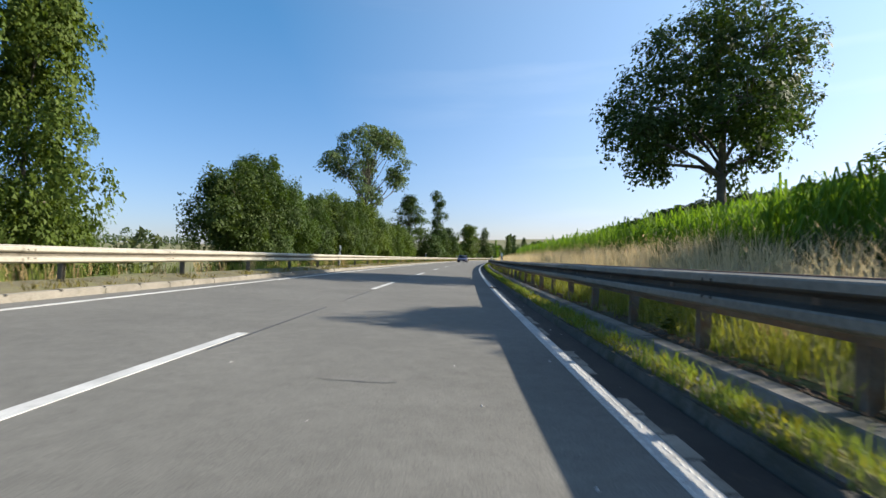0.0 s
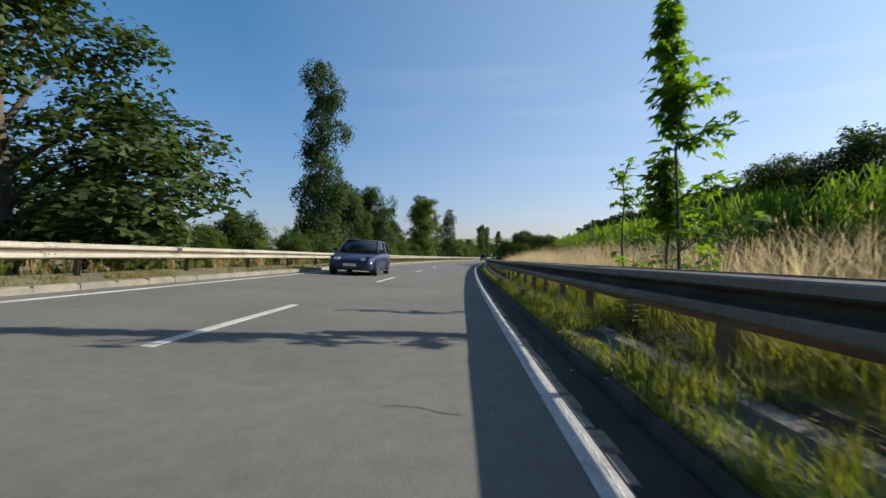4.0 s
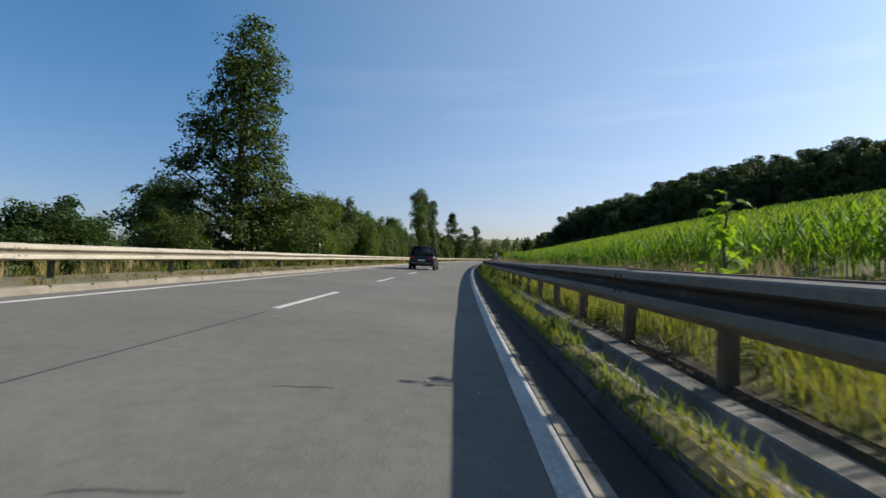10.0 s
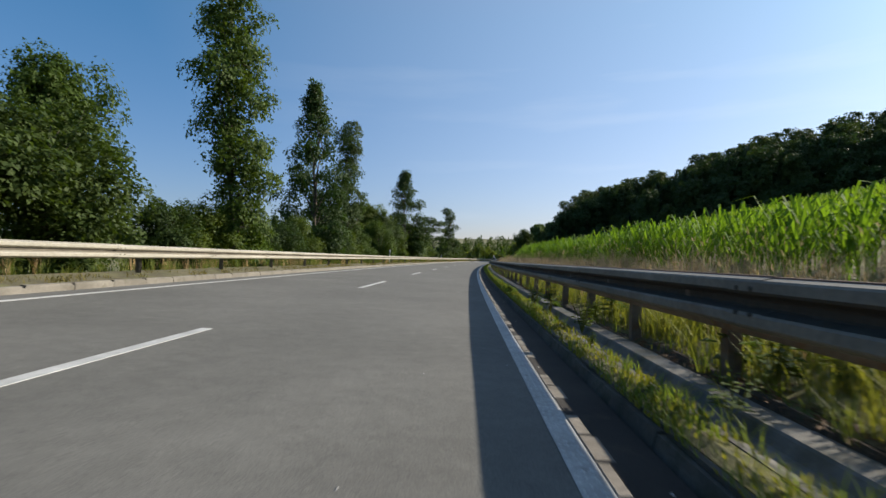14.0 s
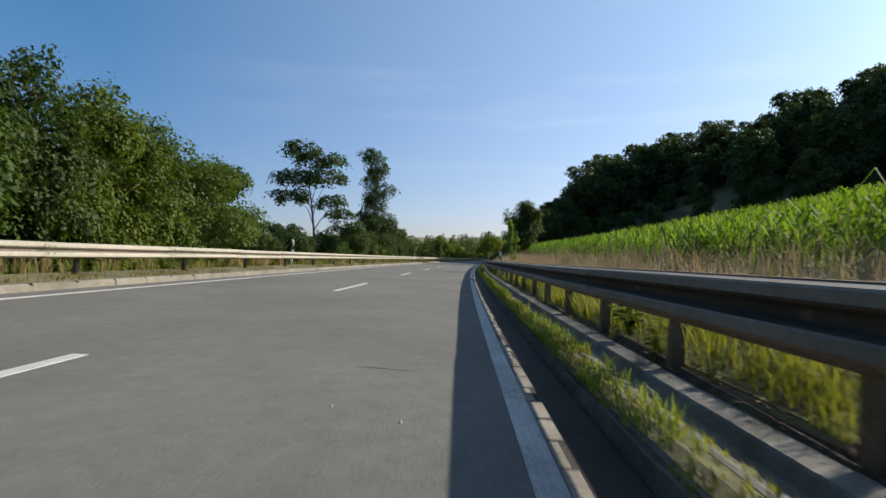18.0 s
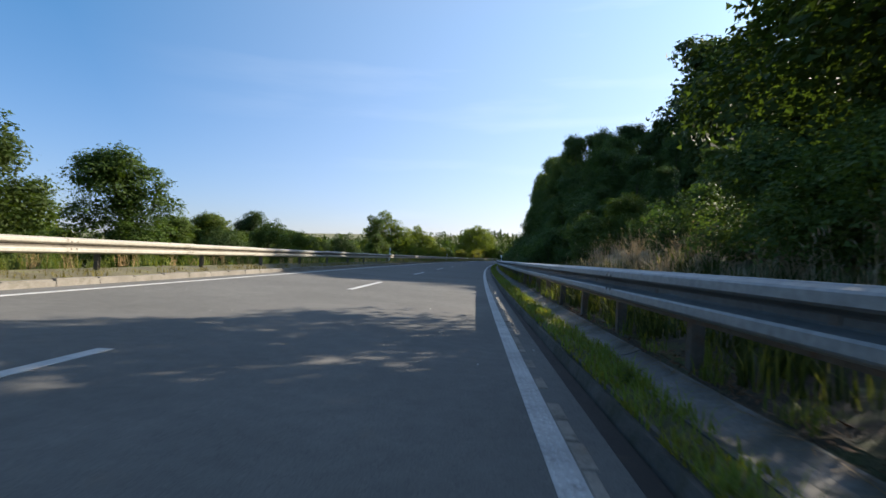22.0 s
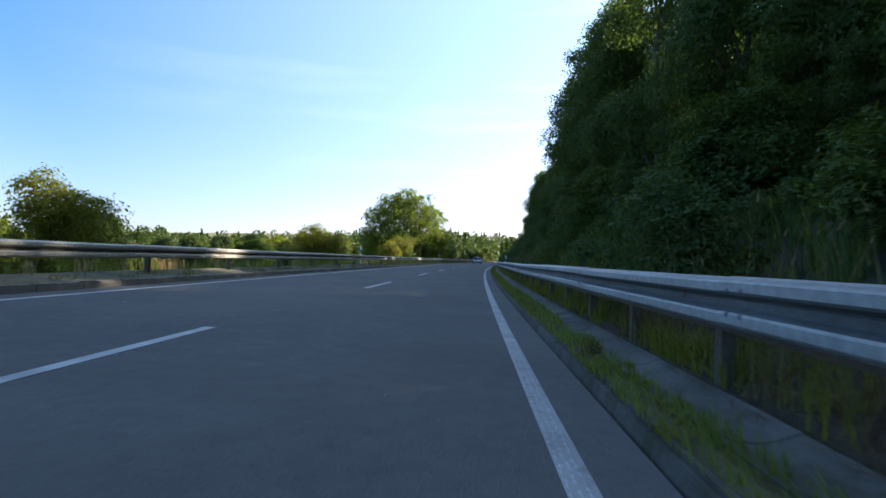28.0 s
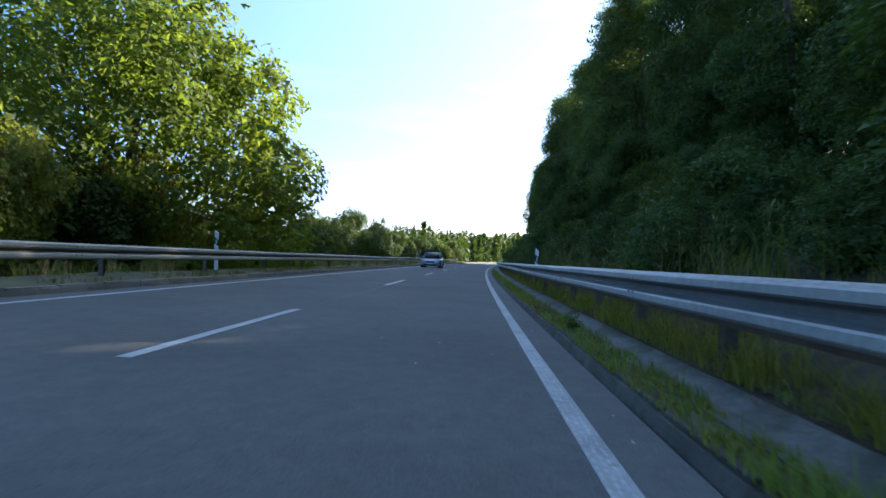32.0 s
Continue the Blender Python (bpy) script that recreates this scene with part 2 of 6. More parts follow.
BARK = two_scale("bark", (0.045, 0.038, 0.03), (0.13, 0.11, 0.085), 2.5, 18, 0.95, bump=0.9, depth=0.03, space="Object")
LEAF_FRESH = foliage("leaf_fresh", (0.036, 0.064, 0.012), (0.095, 0.138, 0.028), (1.5, 1.5, 0.6))
LEAF_DARK = foliage("leaf_dark", (0.024, 0.046, 0.013), (0.062, 0.094, 0.026), (1.4, 1.5, 0.6))
LEAF_PALE = foliage("leaf_pale", (0.055, 0.085, 0.03), (0.13, 0.17, 0.07), (1.4, 1.4, 0.7))
LEAF_YELLOW = foliage("leaf_yellow", (0.075, 0.098, 0.018), (0.17, 0.19, 0.042), (1.5, 1.4, 0.6), 0.6, 0.5)
LEAF_HILL = foliage("leaf_hill", (0.026, 0.048, 0.018), (0.075, 0.115, 0.038), (1.3, 1.3, 0.6), part_through=0.25)
LEAF_FAR = foliage("leaf_far", (0.055, 0.07, 0.03), (0.125, 0.135, 0.06), (1.2, 1.2, 0.7))
LEAF_LIME = foliage("leaf_lime", (0.076, 0.112, 0.022), (0.18, 0.22, 0.048), (1.6, 1.5, 0.7), 0.6, 0.6)
LEAF_WOOD = foliage("leaf_wood", (0.03, 0.062, 0.02), (0.11, 0.165, 0.052), (1.4, 1.4, 0.6), part_through=0.38)
NEEDLE = foliage("needle", (0.010, 0.026, 0.012), (0.028, 0.055, 0.022), (1.2, 1.3, 0.7), part_through=0.15)
CORN_LEAF = foliage("corn_leaf", (0.085, 0.16, 0.018), (0.21, 0.31, 0.05), (1.5, 1.5, 0.5), 0.75, 0.42)
GRASS_DRY = foliage("grass_dry", (0.22, 0.165, 0.10), (0.47, 0.375, 0.245), (1.1, 1.02, 0.9), 0.75, 0.35)
STRAW_BROWN = foliage("straw_brown", (0.085, 0.058, 0.034), (0.24, 0.175, 0.10), (1.2, 1.0, 0.8), 0.8, 0.2)
GRASS_PALE = foliage("grass_pale", (0.40, 0.315, 0.19), (0.70, 0.585, 0.39), (1.15, 1.08, 0.95), 0.75, 0.55)
GRASS_GREEN = foliage("grass_green", (0.075, 0.11, 0.022), (0.24, 0.25, 0.07), (1.4, 1.35, 0.6), 0.65, 0.42)
GRASS_FRESH = foliage("grass_fresh", (0.10, 0.16, 0.025), (0.27, 0.32, 0.08), (1.4, 1.35, 0.6), 0.65, 0.42)
WEED_DARK = foliage("weed_dark", (0.032, 0.048, 0.014), (0.095, 0.112, 0.036), (1.3, 1.2, 0.6), 0.7, 0.35)
VERGE_OLIVE = foliage("verge_olive", (0.075, 0.075, 0.025), (0.20, 0.185, 0.075), (1.2, 1.15, 0.7), 0.75, 0.3)
SEED_HEAD = foliage("seed_head", (0.38, 0.30, 0.19), (0.62, 0.52, 0.36), (1.05, 1.0, 0.95), 0.8, 0.45)
LEAF_YOUNG = foliage("leaf_young", (0.09, 0.18, 0.02), (0.18, 0.30, 0.045), (1.6, 1.5, 0.5), 0.5, 0.5)
LITTER = foliage("litter", (0.09, 0.05, 0.03), (0.24, 0.15, 0.09), (1.1, 1.0, 0.9), 0.8, 0.1)

# the ground: meadow, straw and bare earth in patches
GROUND, gn, gl, gb = material("ground", (0.14, 0.14, 0.06), 0.95)
g1 = noise_node(gn, gl, 0.05, 4, 0.6, "World")
g2 = noise_node(gn, gl, 0.9, 4, 0.6, "World")
g3 = noise_node(gn, gl, 9.0, 3, 0.6, "World")
col = ramp_node(gn, gl, g1, [(0.35, (0.075, 0.115, 0.025)), (0.62, (0.15, 0.15, 0.05))])
col = mix_node(gn, gl, ramp_node(gn, gl, g2, [(0.42, (0, 0, 0)), (0.62, (1, 1, 1))]), col, (0.15, 0.115, 0.06))
col = mix_node(gn, gl, 0.8, col, ramp_node(gn, gl, g3, [(0.3, (0.6, 0.6, 0.6)), (0.7, (1.2, 1.2, 1.2))]), "MULTIPLY")
gl.new(col, gb.inputs["Base Color"])
bump_node(gn, gl, gb, g3, 0.8, 0.05)

MOSS = two_scale("moss", (0.05, 0.05, 0.016), (0.15, 0.145, 0.045), 7.0, 70, 0.95, bump=0.9, depth=0.02, stain=(1.7, 0.55, 0.7, (0.09, 0.068, 0.04)))
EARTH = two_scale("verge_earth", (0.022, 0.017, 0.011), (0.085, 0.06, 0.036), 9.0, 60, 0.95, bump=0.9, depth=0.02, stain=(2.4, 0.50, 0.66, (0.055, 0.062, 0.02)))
TURF = two_scale("turf", (0.10, 0.10, 0.026), (0.27, 0.245, 0.08), 5.0, 70, 0.95, bump=1.0, depth=0.03, stain=(1.3, 0.55, 0.7, (0.16, 0.12, 0.06)))
STRAW_GROUND = two_scale("straw_ground", (0.20, 0.155, 0.088), (0.37, 0.295, 0.185), 4.0, 60, 0.95, bump=1.0, depth=0.03, stain=(0.8, 0.56, 0.7, (0.11, 0.12, 0.035)))
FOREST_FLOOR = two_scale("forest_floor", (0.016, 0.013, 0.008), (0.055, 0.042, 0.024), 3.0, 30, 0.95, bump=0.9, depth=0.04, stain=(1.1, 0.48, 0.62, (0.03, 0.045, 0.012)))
SAND = two_scale("verge_sand", (0.075, 0.066, 0.034), (0.155, 0.135, 0.075), 1.2, 16, 0.95, bump=0.9, depth=0.03, stain=(2.4, 0.50, 0.66, (0.12, 0.12, 0.045)))


# ------------------------------------------------------------------ mesh helpers
def mesh_object(name, verts, faces, mat, parent=None, label="", smooth=False, mats=None, ids=None):
    me = bpy.data.meshes.new(name)
    me.from_pydata(verts, [], faces)
    for k in (mats or [mat]):
        me.materials.append(k)
    if ids is not None:
        me.polygons.foreach_set("material_index", ids)
    if smooth:
        me.polygons.foreach_set("use_smooth", [True] * len(me.polygons))
    me.update()
    ob = new(name, me)
    if parent:
        ob.parent = parent
    if label:
        tagged(ob, label)
    return ob


def quads_object(name, v, mat, parent=None, label=""):
    """v: array (n, 4, 3) of loose four-cornered leaves."""
    n = len(v)
    me = bpy.data.meshes.new(name)
    me.vertices.add(4 * n)
    me.vertices.foreach_set("co", np.ascontiguousarray(v, dtype=np.float32).ravel())
    me.loops.add(4 * n)
    me.loops.foreach_set("vertex_index", np.arange(4 * n, dtype=np.int32))
    me.polygons.add(n)
    me.polygons.foreach_set("loop_start", np.arange(0, 4 * n, 4, dtype=np.int32))
    me.materials.append(mat)
    me.update(calc_edges=True)
    ob = new(name, me)
    if parent:
        ob.parent = parent
    if label:
        tagged(ob, label)
    return ob


def part(name, bm, mat, parent, label=""):
    me = bpy.data.meshes.new(name)
    bm.to_mesh(me)
    bm.free()
    me.materials.append(mat)
    ob = new(name, me)
    ob.parent = parent
    if label:
        tagged(ob, label)
    return ob


def shared(name, mesh, parent, m):
    ob = new(name, mesh)
    ob.parent = parent
    ob.matrix_basis = m
    return ob


def empty(name, m=None):
    ob = new(name)
    ob.empty_display_size = 0.2
    if m is not None:
        ob.matrix_basis = m
    return ob


def sweep(profile, s0, s1, step, closed=False, lean=True, z=0.0):
    """Profile of (d, z) carried along the road."""
    n = max(1, int(round((s1 - s0) / step)))
    verts, faces = [], []
    k = len(profile)
    for i in range(n + 1):
        s = s0 + (s1 - s0) * i / n
        verts += [tuple(on_road(s, d, h + z) if lean else along(s, d, h + z)) for d, h in profile]
    for i in range(n):
        for j in range(k if closed else k - 1):
            a, b = i * k + j, i * k + (j + 1) % k
            faces.append((a, b, b + k, a + k))
    if closed:
        faces += [tuple(range(k))[::-1], tuple(range(n * k, n * k + k))]
    return verts, faces


def box_bm(x0, x1, y0, y1, z0, z1, bevel=0.0):
    bm = bmesh.new()
    bmesh.ops.create_cube(bm, size=1.0)
    for v in bm.verts:
        v.co = Vector((x0 + (v.co.x + 0.5) * (x1 - x0), y0 + (v.co.y + 0.5) * (y1 - y0), z0 + (v.co.z + 0.5) * (z1 - z0)))
    if bevel:
        bmesh.ops.bevel(bm, geom=list(bm.edges), offset=bevel, segments=2, affect="EDGES")
    return bm


def tube(verts, faces, pts, radii, n=6):
    base = len(verts)
    for i, (p, r) in enumerate(zip(pts, radii)):
        t = (pts[min(i + 1, len(pts) - 1)] - pts[max(i - 1, 0)]).normalized()
        u = t.orthogonal().normalized()
        w = t.cross(u)
        for j in range(n):
            a = 2 * math.pi * j / n
            verts.append(tuple(p + (u * math.cos(a) + w * math.sin(a)) * r))
    for i in range(len(pts) - 1):
        for j in range(n):
            a, b = base + i * n + j, base + i * n + (j + 1) % n
            faces.append((a, b, b + n, a + n))
    faces.append(tuple(base + (len(pts) - 1) * n + j for j in range(n)))


# ------------------------------------------------------------------ the land
def smooth(a, b, x):
    t = np.clip((x - a) / (b - a), 0.0, 1.0)
    return t * t * (3 - 2 * t)


def ripple(s, d, f):
    return np.sin(s * f + 1.3 * np.sin(d * f * 0.7)) * np.cos(d * f * 1.1 + 0.8 * np.sin(s * f * 0.6))


def land(s, d):
    """Height of the ground at s, d (world z)."""
    s, d = np.asarray(s, float), np.asarray(d, float)
    # right: bank, maize field, wooded hill
    bank = np.interp(s, [-60, 20, 75, 110, 150, 190, 214, 232, 250, 268, 300, 337, 380, 414, 440, 800],
                     [0.6, 0.5, 0.45, 0.5, 0.5, 0.35, 0.2, 0.05, 0.12, 0.33, 0.35, 0.4, 0.45, 0.65, 1.3, 1.6])
    verge = -0.09 + 0.02 * (d - 4.5) + 0.14 * smooth(4.62, 6.5, d)
    wood = smooth(8, 62, s - (432 - 0.45 * (d - 12)))
    run = np.maximum(0, d - 10.5)
    climb = 0.155 * 190 * (1 - np.exp(-run / 190)) * 1.15 + wood * 10.5 * (1 - np.exp(-run * 0.035))
    right = verge + bank * smooth(4.9, 8.8, d) + np.maximum(0, climb)
    # left: verge, shallow valley, far slopes
    left = 0.40 - 1.7 * smooth(-6.5, -16, d) - 2.5 * smooth(-18, -70, d) + 26 * smooth(-150, -520, d) + 30 * smooth(-500, -1400, d)
    left = left + 0.25 * ripple(s, d, 0.09) * smooth(-7, -20, d)
    z = np.where(d > 0, right, left)
    z = z + 0.06 * ripple(s, d, 0.9) * smooth(4.8, 6.5, np.abs(d)) + 0.5 * ripple(s, d, 0.05) * smooth(20, 60, np.abs(d))
    # far ends of the valley rise
    z = z + 34 * smooth(900, 1400, s) + 16 * smooth(-300, -700, s)
    # under the carriageway
    inside = (d > -5.4) & (d < 4.62)
    return np.where(inside, -d * TE - 0.16, z)


ds = np.concatenate([-np.geomspace(4200, 60, 26), -np.arange(56, 20, -4.0), -np.arange(18, 7.9, -1.0), [-7.2, -6.6, -6.0, -5.5, -5.38, -4.9, -3, 0, 3, 4.4, 4.60, 4.66, 5.0, 5.5, 6.0],
                     np.arange(6.6, 16, 0.8), np.arange(17, 60, 3.0), np.geomspace(62, 760, 22)])
ss = np.concatenate([np.linspace(-900, -80, 18), np.arange(-70, 760, 3.0), np.linspace(765, 2600, 50)])
SS, DD = np.meshgrid(ss, ds, indexing="ij")
ZZ = land(SS, DD)
AA = SS / RADIUS
gv = np.stack([RADIUS - (RADIUS - DD) * np.cos(AA), (RADIUS - DD) * np.sin(AA), ZZ], -1).reshape(-1, 3)
nd = len(ds)
gf = [(i * nd + j, (i + 1) * nd + j, (i + 1) * nd + j + 1, i * nd + j + 1) for i in range(len(ss) - 1) for j in range(nd - 1)]
gf = [f[::-1] for f in gf]
ground = mesh_object("ground", gv.tolist(), gf, GROUND, smooth=True)
tagged(ground, "grassy valley ground with meadow, straw and bare patches", "ground", kind="structure")

# ------------------------------------------------------------------ carriageway
S0, S1 = -60.0, 760.0
v, f = sweep([(-4.0, -0.30), (-4.0, 0), (-2.2, 0), (0, 0), (1.8, 0), (3.72, 0), (3.72, -0.30)], S0, S1, 4.0)
road = tagged(mesh_object("road", v, f, ASPHALT), "two-lane grey asphalt carriageway, worn and finely grained", "road", kind="structure")


def strip(name, d0, d1, s0, s1, z, mat, label):
    v, f = sweep([(d0, z - 0.012), (d0, z), (d1, z), (d1, z - 0.012)], s0, s1, 3.0)
    return mesh_object(name, v, f, mat, road, label)


strip("gutter", 3.40, 3.72, S0, 396.0, 0.003, GUTTER, "very dark brown strip of asphalt along the kerb")
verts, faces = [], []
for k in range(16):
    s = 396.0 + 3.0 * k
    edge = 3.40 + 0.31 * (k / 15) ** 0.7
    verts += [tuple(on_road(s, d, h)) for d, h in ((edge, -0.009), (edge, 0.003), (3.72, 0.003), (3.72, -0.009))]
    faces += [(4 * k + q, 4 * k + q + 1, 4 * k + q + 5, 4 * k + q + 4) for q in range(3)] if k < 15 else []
mesh_object("gutter_end", verts, faces, GUTTER, road, "very dark brown strip of asphalt tapering out")
strip("edge_line", 3.245, 3.385, S0, S1, 0.004, PAINT_BASE, "white profiled edge line with worn grain")
strip("edge_line", -3.50, -3.38, S0, S1, 0.004, PAINT, "thin white edge line")
DASHES = [1.47 + 12 * k for k in range(-5, 5)] + [63.48 + 12 * k for k in range(13)] + [217.3] + [226.79 + 12 * k for k in range(45)]
for s in DASHES:
    v, f = sweep([(-0.06, 0.0), (-0.06, 0.005), (0.06, 0.005), (0.06, 0.0)], s, s + 4.0, 2.0)
    mesh_object("lane_dash", v, f, PAINT, road)
for a, b, d in [(4.5, 8.5, 0.10), (10, 13.5, 0.08), (18, 25.2, 0.02), (44, 48, 0.02), (53.5, 63, 0.05), (66.5, 71, -0.08), (138, 168, -0.10), (169, 183, 0.03), (186.8, 194.5, 0.03), (200, 207, 0.05), (219, 226.5, 0.10), (257, 262, 0.05), (546, 560, -0.06), (600, 612, 0.05)]:
    w = 0.014
    v, f = sweep([(d - w, 0.0), (d - w, 0.003), (d + w, 0.003), (d + w, 0.0)], a, b, 1.0)
    mesh_object("tar_seam", v, f, TAR, road, "dark sealed joint in the asphalt")
# ripple bumps of the profiled edge line: the nearest stretch of raised drops
rb = np.random.RandomState(4)
bumps_v, bumps_f = [], []
for k in range(8000):
    s = 1.5 + k * 0.075
    for j in range(3):
        d = 3.262 + 0.042 * j + rb.uniform(-0.006, 0.006)
        q = s + rb.uniform(-0.02, 0.02) + 0.04 * (j % 2)
        b0 = len(bumps_v)
        bumps_v += [tuple(on_road(q + a, d + c, h)) for a, c, h in ((-0.024, 0, 0.004), (0, -0.016, 0.004), (0.024, 0, 0.004), (0, 0.016, 0.004), (0, 0, 0.010))]
        bumps_f += [(b0, b0 + 1, b0 + 4), (b0 + 1, b0 + 2, b0 + 4), (b0 + 2, b0 + 3, b0 + 4), (b0 + 3, b0, b0 + 4)]
tagged(mesh_object("paint_drops", bumps_v, bumps_f, PAINT, road, "raised white drops along the edge line"), kind="stuff")

# a row of small stones between the edge line and the gutter, some missing
STONE = two_scale("gutter_stone", (0.13, 0.112, 0.09), (0.27, 0.24, 0.20), 2.2, 50, 0.92, bump=0.6, depth=0.006, stain=(5.0, 0.55, 0.72, (0.05, 0.043, 0.034)))
stone_rnd = np.random.RandomState(17)
stone_meshes = []
for k in range(4):
    bm = box_bm(0, 0.065 + 0.012 * k, 0.006, 0.34, -0.03, 0.008)
    bmesh.ops.bevel(bm, geom=[e for e in bm.edges if all(v.co.z > 0 for v in e.verts)], offset=0.006, segments=1, affect="EDGES")
    me = bpy.data.meshes.new("gutter_stone")
    bm.to_mesh(me)
    bm.free()
    me.materials.append(STONE)
    stone_meshes.append(me)
rest_v, rest_f = [], []
for k in range(1230):
    s, me = -4 + 0.36 * k, stone_meshes[stone_rnd.randint(4)]
    if stone_rnd.rand() < 0.05 + 0.25 * (math.sin(s * 0.21) > 0.6):
        continue
    m = frame_at(s, 3.388, stone_rnd.uniform(-0.004, 0.002))
    if 0 < s < 130:
        shared("gutter_stone", me, road, m)
    else:
        b0 = len(rest_v)
        rest_v += [tuple(m @ v.co) for v in me.vertices]
        rest_f += [tuple(b0 + i for i in p.vertices) for p in me.polygons]
tagged(mesh_object("gutter_stone_row", rest_v, rest_f, STONE, road), kind="stuff")

# hairline cracks across the lane edge, and pale grit on the shoulder
crack_rnd = np.random.RandomState(13)
for k in range(46):
    s, d = crack_rnd.uniform(0, 600), crack_rnd.uniform(1.6, 3.0)
    pts = [(s, d)]
    for _ in range(5):
        pts.append((pts[-1][0] + crack_rnd.normal() * 0.03, pts[-1][1] - crack_rnd.uniform(0.03, 0.16)))
    verts = []
    for q, (a, b) in enumerate(pts):
        w = 0.004 + 0.005 * crack_rnd.rand() if q < 5 else 0.001
        verts += [tuple(on_road(a - w, b, 0.0025)), tuple(on_road(a + w, b, 0.0025))]
    mesh_object("crack", verts, [(2 * q, 2 * q + 2, 2 * q + 3, 2 * q + 1) for q in range(5)], TAR, road)
GRIT = two_scale("grit", (0.30, 0.29, 0.27), (0.55, 0.54, 0.52), 30, 90, 0.8, bump=0.2)
verts, faces = [], []
for k in range(900):
    s, d = crack_rnd.uniform(0, 610), (crack_rnd.uniform(2.2, 3.2), crack_rnd.uniform(3.42, 3.68), crack_rnd.uniform(-3.2, 3.2))[crack_rnd.randint(3)]
    r = crack_rnd.uniform(0.004, 0.013)
    b0 = len(verts)
    verts += [tuple(on_road(s + r * 1.3 * math.cos(a), d + r * math.sin(a), 0.003)) for a in (0.2, 1.9, 3.4, 4.9)] + [tuple(on_road(s, d, 0.004 + r * 0.7))]
    faces += [(b0 + i, b0 + (i + 1) % 4, b0 + 4) for i in range(4)]
tagged(mesh_object("road_grit", verts, faces, GRIT, road, "loose pale grit on the asphalt"), kind="stuff")

# ------------------------------------------------------------------ kerbs, channel, verge
kerb_rnd = np.random.RandomState(7)


def kerb_run(name, d0, d1, top, s0, s1, split, label, mat, slant=0.0):
    """Kerb of one-metre stones; the stretch in split stands stone by stone, the rest in one piece."""
    side = empty(name)
    tagged(side, label, "kerb", kind="structure")
    meshes = []
    for _ in range(5):
        bm = box_bm(0, d1 - d0, 0.003, 0.994, -0.32, top, 0.0)
        for v in bm.verts:
            if v.co.z > 0 and abs(v.co.x - (0 if d0 > 0 else d1 - d0)) < 0.01:
                v.co.x += slant if d0 > 0 else -slant
        bmesh.ops.bevel(bm, geom=[e for e in bm.edges if all(v.co.z > 0 for v in e.verts)], offset=0.028, segments=2, affect="EDGES")
        for v in bm.verts:
            if v.co.z > 0:
                v.co += Vector(kerb_rnd.uniform(-0.006, 0.006, 3))
        me = bpy.data.meshes.new("kerb_stone")
        bm.to_mesh(me)
        bm.free()
        me.materials.append(mat)
        meshes.append(me)
    rest_v, rest_f = [], []
    for k in range(int(s0), int(s1)):
        m = frame_at(k, d0, kerb_rnd.uniform(-0.008, 0.006)) @ pose(0, 0, 0, kerb_rnd.uniform(-0.3, 0.3), kerb_rnd.uniform(-0.8, 0.8), kerb_rnd.uniform(-0.3, 0.3))
        me = meshes[kerb_rnd.randint(5)]
        if split[0] <= k < split[1]:
            shared("kerb_stone", me, side, m)
        else:
            b0 = len(rest_v)
            rest_v += [tuple(m @ v.co) for v in me.vertices]
            rest_f += [tuple(b0 + i for i in p.vertices) for p in me.polygons]
    tagged(mesh_object("kerb_row", rest_v, rest_f, mat, side), kind="stuff")
    return side


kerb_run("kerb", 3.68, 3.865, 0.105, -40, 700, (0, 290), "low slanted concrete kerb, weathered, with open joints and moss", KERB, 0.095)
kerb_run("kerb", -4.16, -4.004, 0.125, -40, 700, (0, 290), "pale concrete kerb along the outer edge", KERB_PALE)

v, f = sweep([(3.867, -0.28), (3.867, 0.085), (3.95, 0.115), (4.09, 0.075), (4.09, -0.28)], S0, S1, 4.0)
tagged(mesh_object("earth_strip", v, f, MOSS), "narrow strip of earth and moss behind the kerb", "verge", kind="structure")
# concrete channel slabs, in the stretches where they lie bare
channel = empty("drain_channel")
tagged(channel, "shallow concrete drain channel below the guardrail", "drain channel", kind="structure")


def channel_slab(prof):
    bm = bmesh.new()
    rows_v = [[bm.verts.new((x, y, z)) for x, z in prof] for y in (0.001, 0.997)]
    for i in range(len(prof) - 1):
        bm.faces.new((rows_v[0][i], rows_v[1][i], rows_v[1][i + 1], rows_v[0][i + 1]))
    bm.faces.new(rows_v[0])
    bm.faces.new(rows_v[1][::-1])
    bmesh.ops.recalc_face_normals(bm, faces=bm.faces)
    me = bpy.data.meshes.new("channel_slab")
    bm.to_mesh(me)
    bm.free()
    me.materials.append(TROUGH)
    return me


lipped = channel_slab([(0, -0.25), (0, 0.075), (0.03, 0.08), (0.06, 0.05), (0.15, 0.03), (0.245, 0.04), (0.275, 0.105), (0.29, 0.118), (0.46, 0.128), (0.46, -0.25)])
shallow = channel_slab([(0, -0.25), (0, 0.085), (0.04, 0.08), (0.13, 0.055), (0.24, 0.05), (0.34, 0.07), (0.44, 0.115), (0.46, 0.12), (0.46, -0.25)])
rest_v, rest_f = [], []
for k in range(-40, 700):
    m = frame_at(k, 4.094, kerb_rnd.uniform(-0.004, 0.004)) @ pose(0, 0, 0, kerb_rnd.uniform(-0.15, 0.15), kerb_rnd.uniform(-0.6, 0.6), 0)
    slab = lipped if k < 420 else shallow
    if 320 <= k < 610:
        shared("channel_slab", slab, channel, m)
    else:
        b0 = len(rest_v)
        rest_v += [tuple(m @ v.co) for v in slab.vertices]
        rest_f += [tuple(b0 + i for i in p.vertices) for p in slab.polygons]
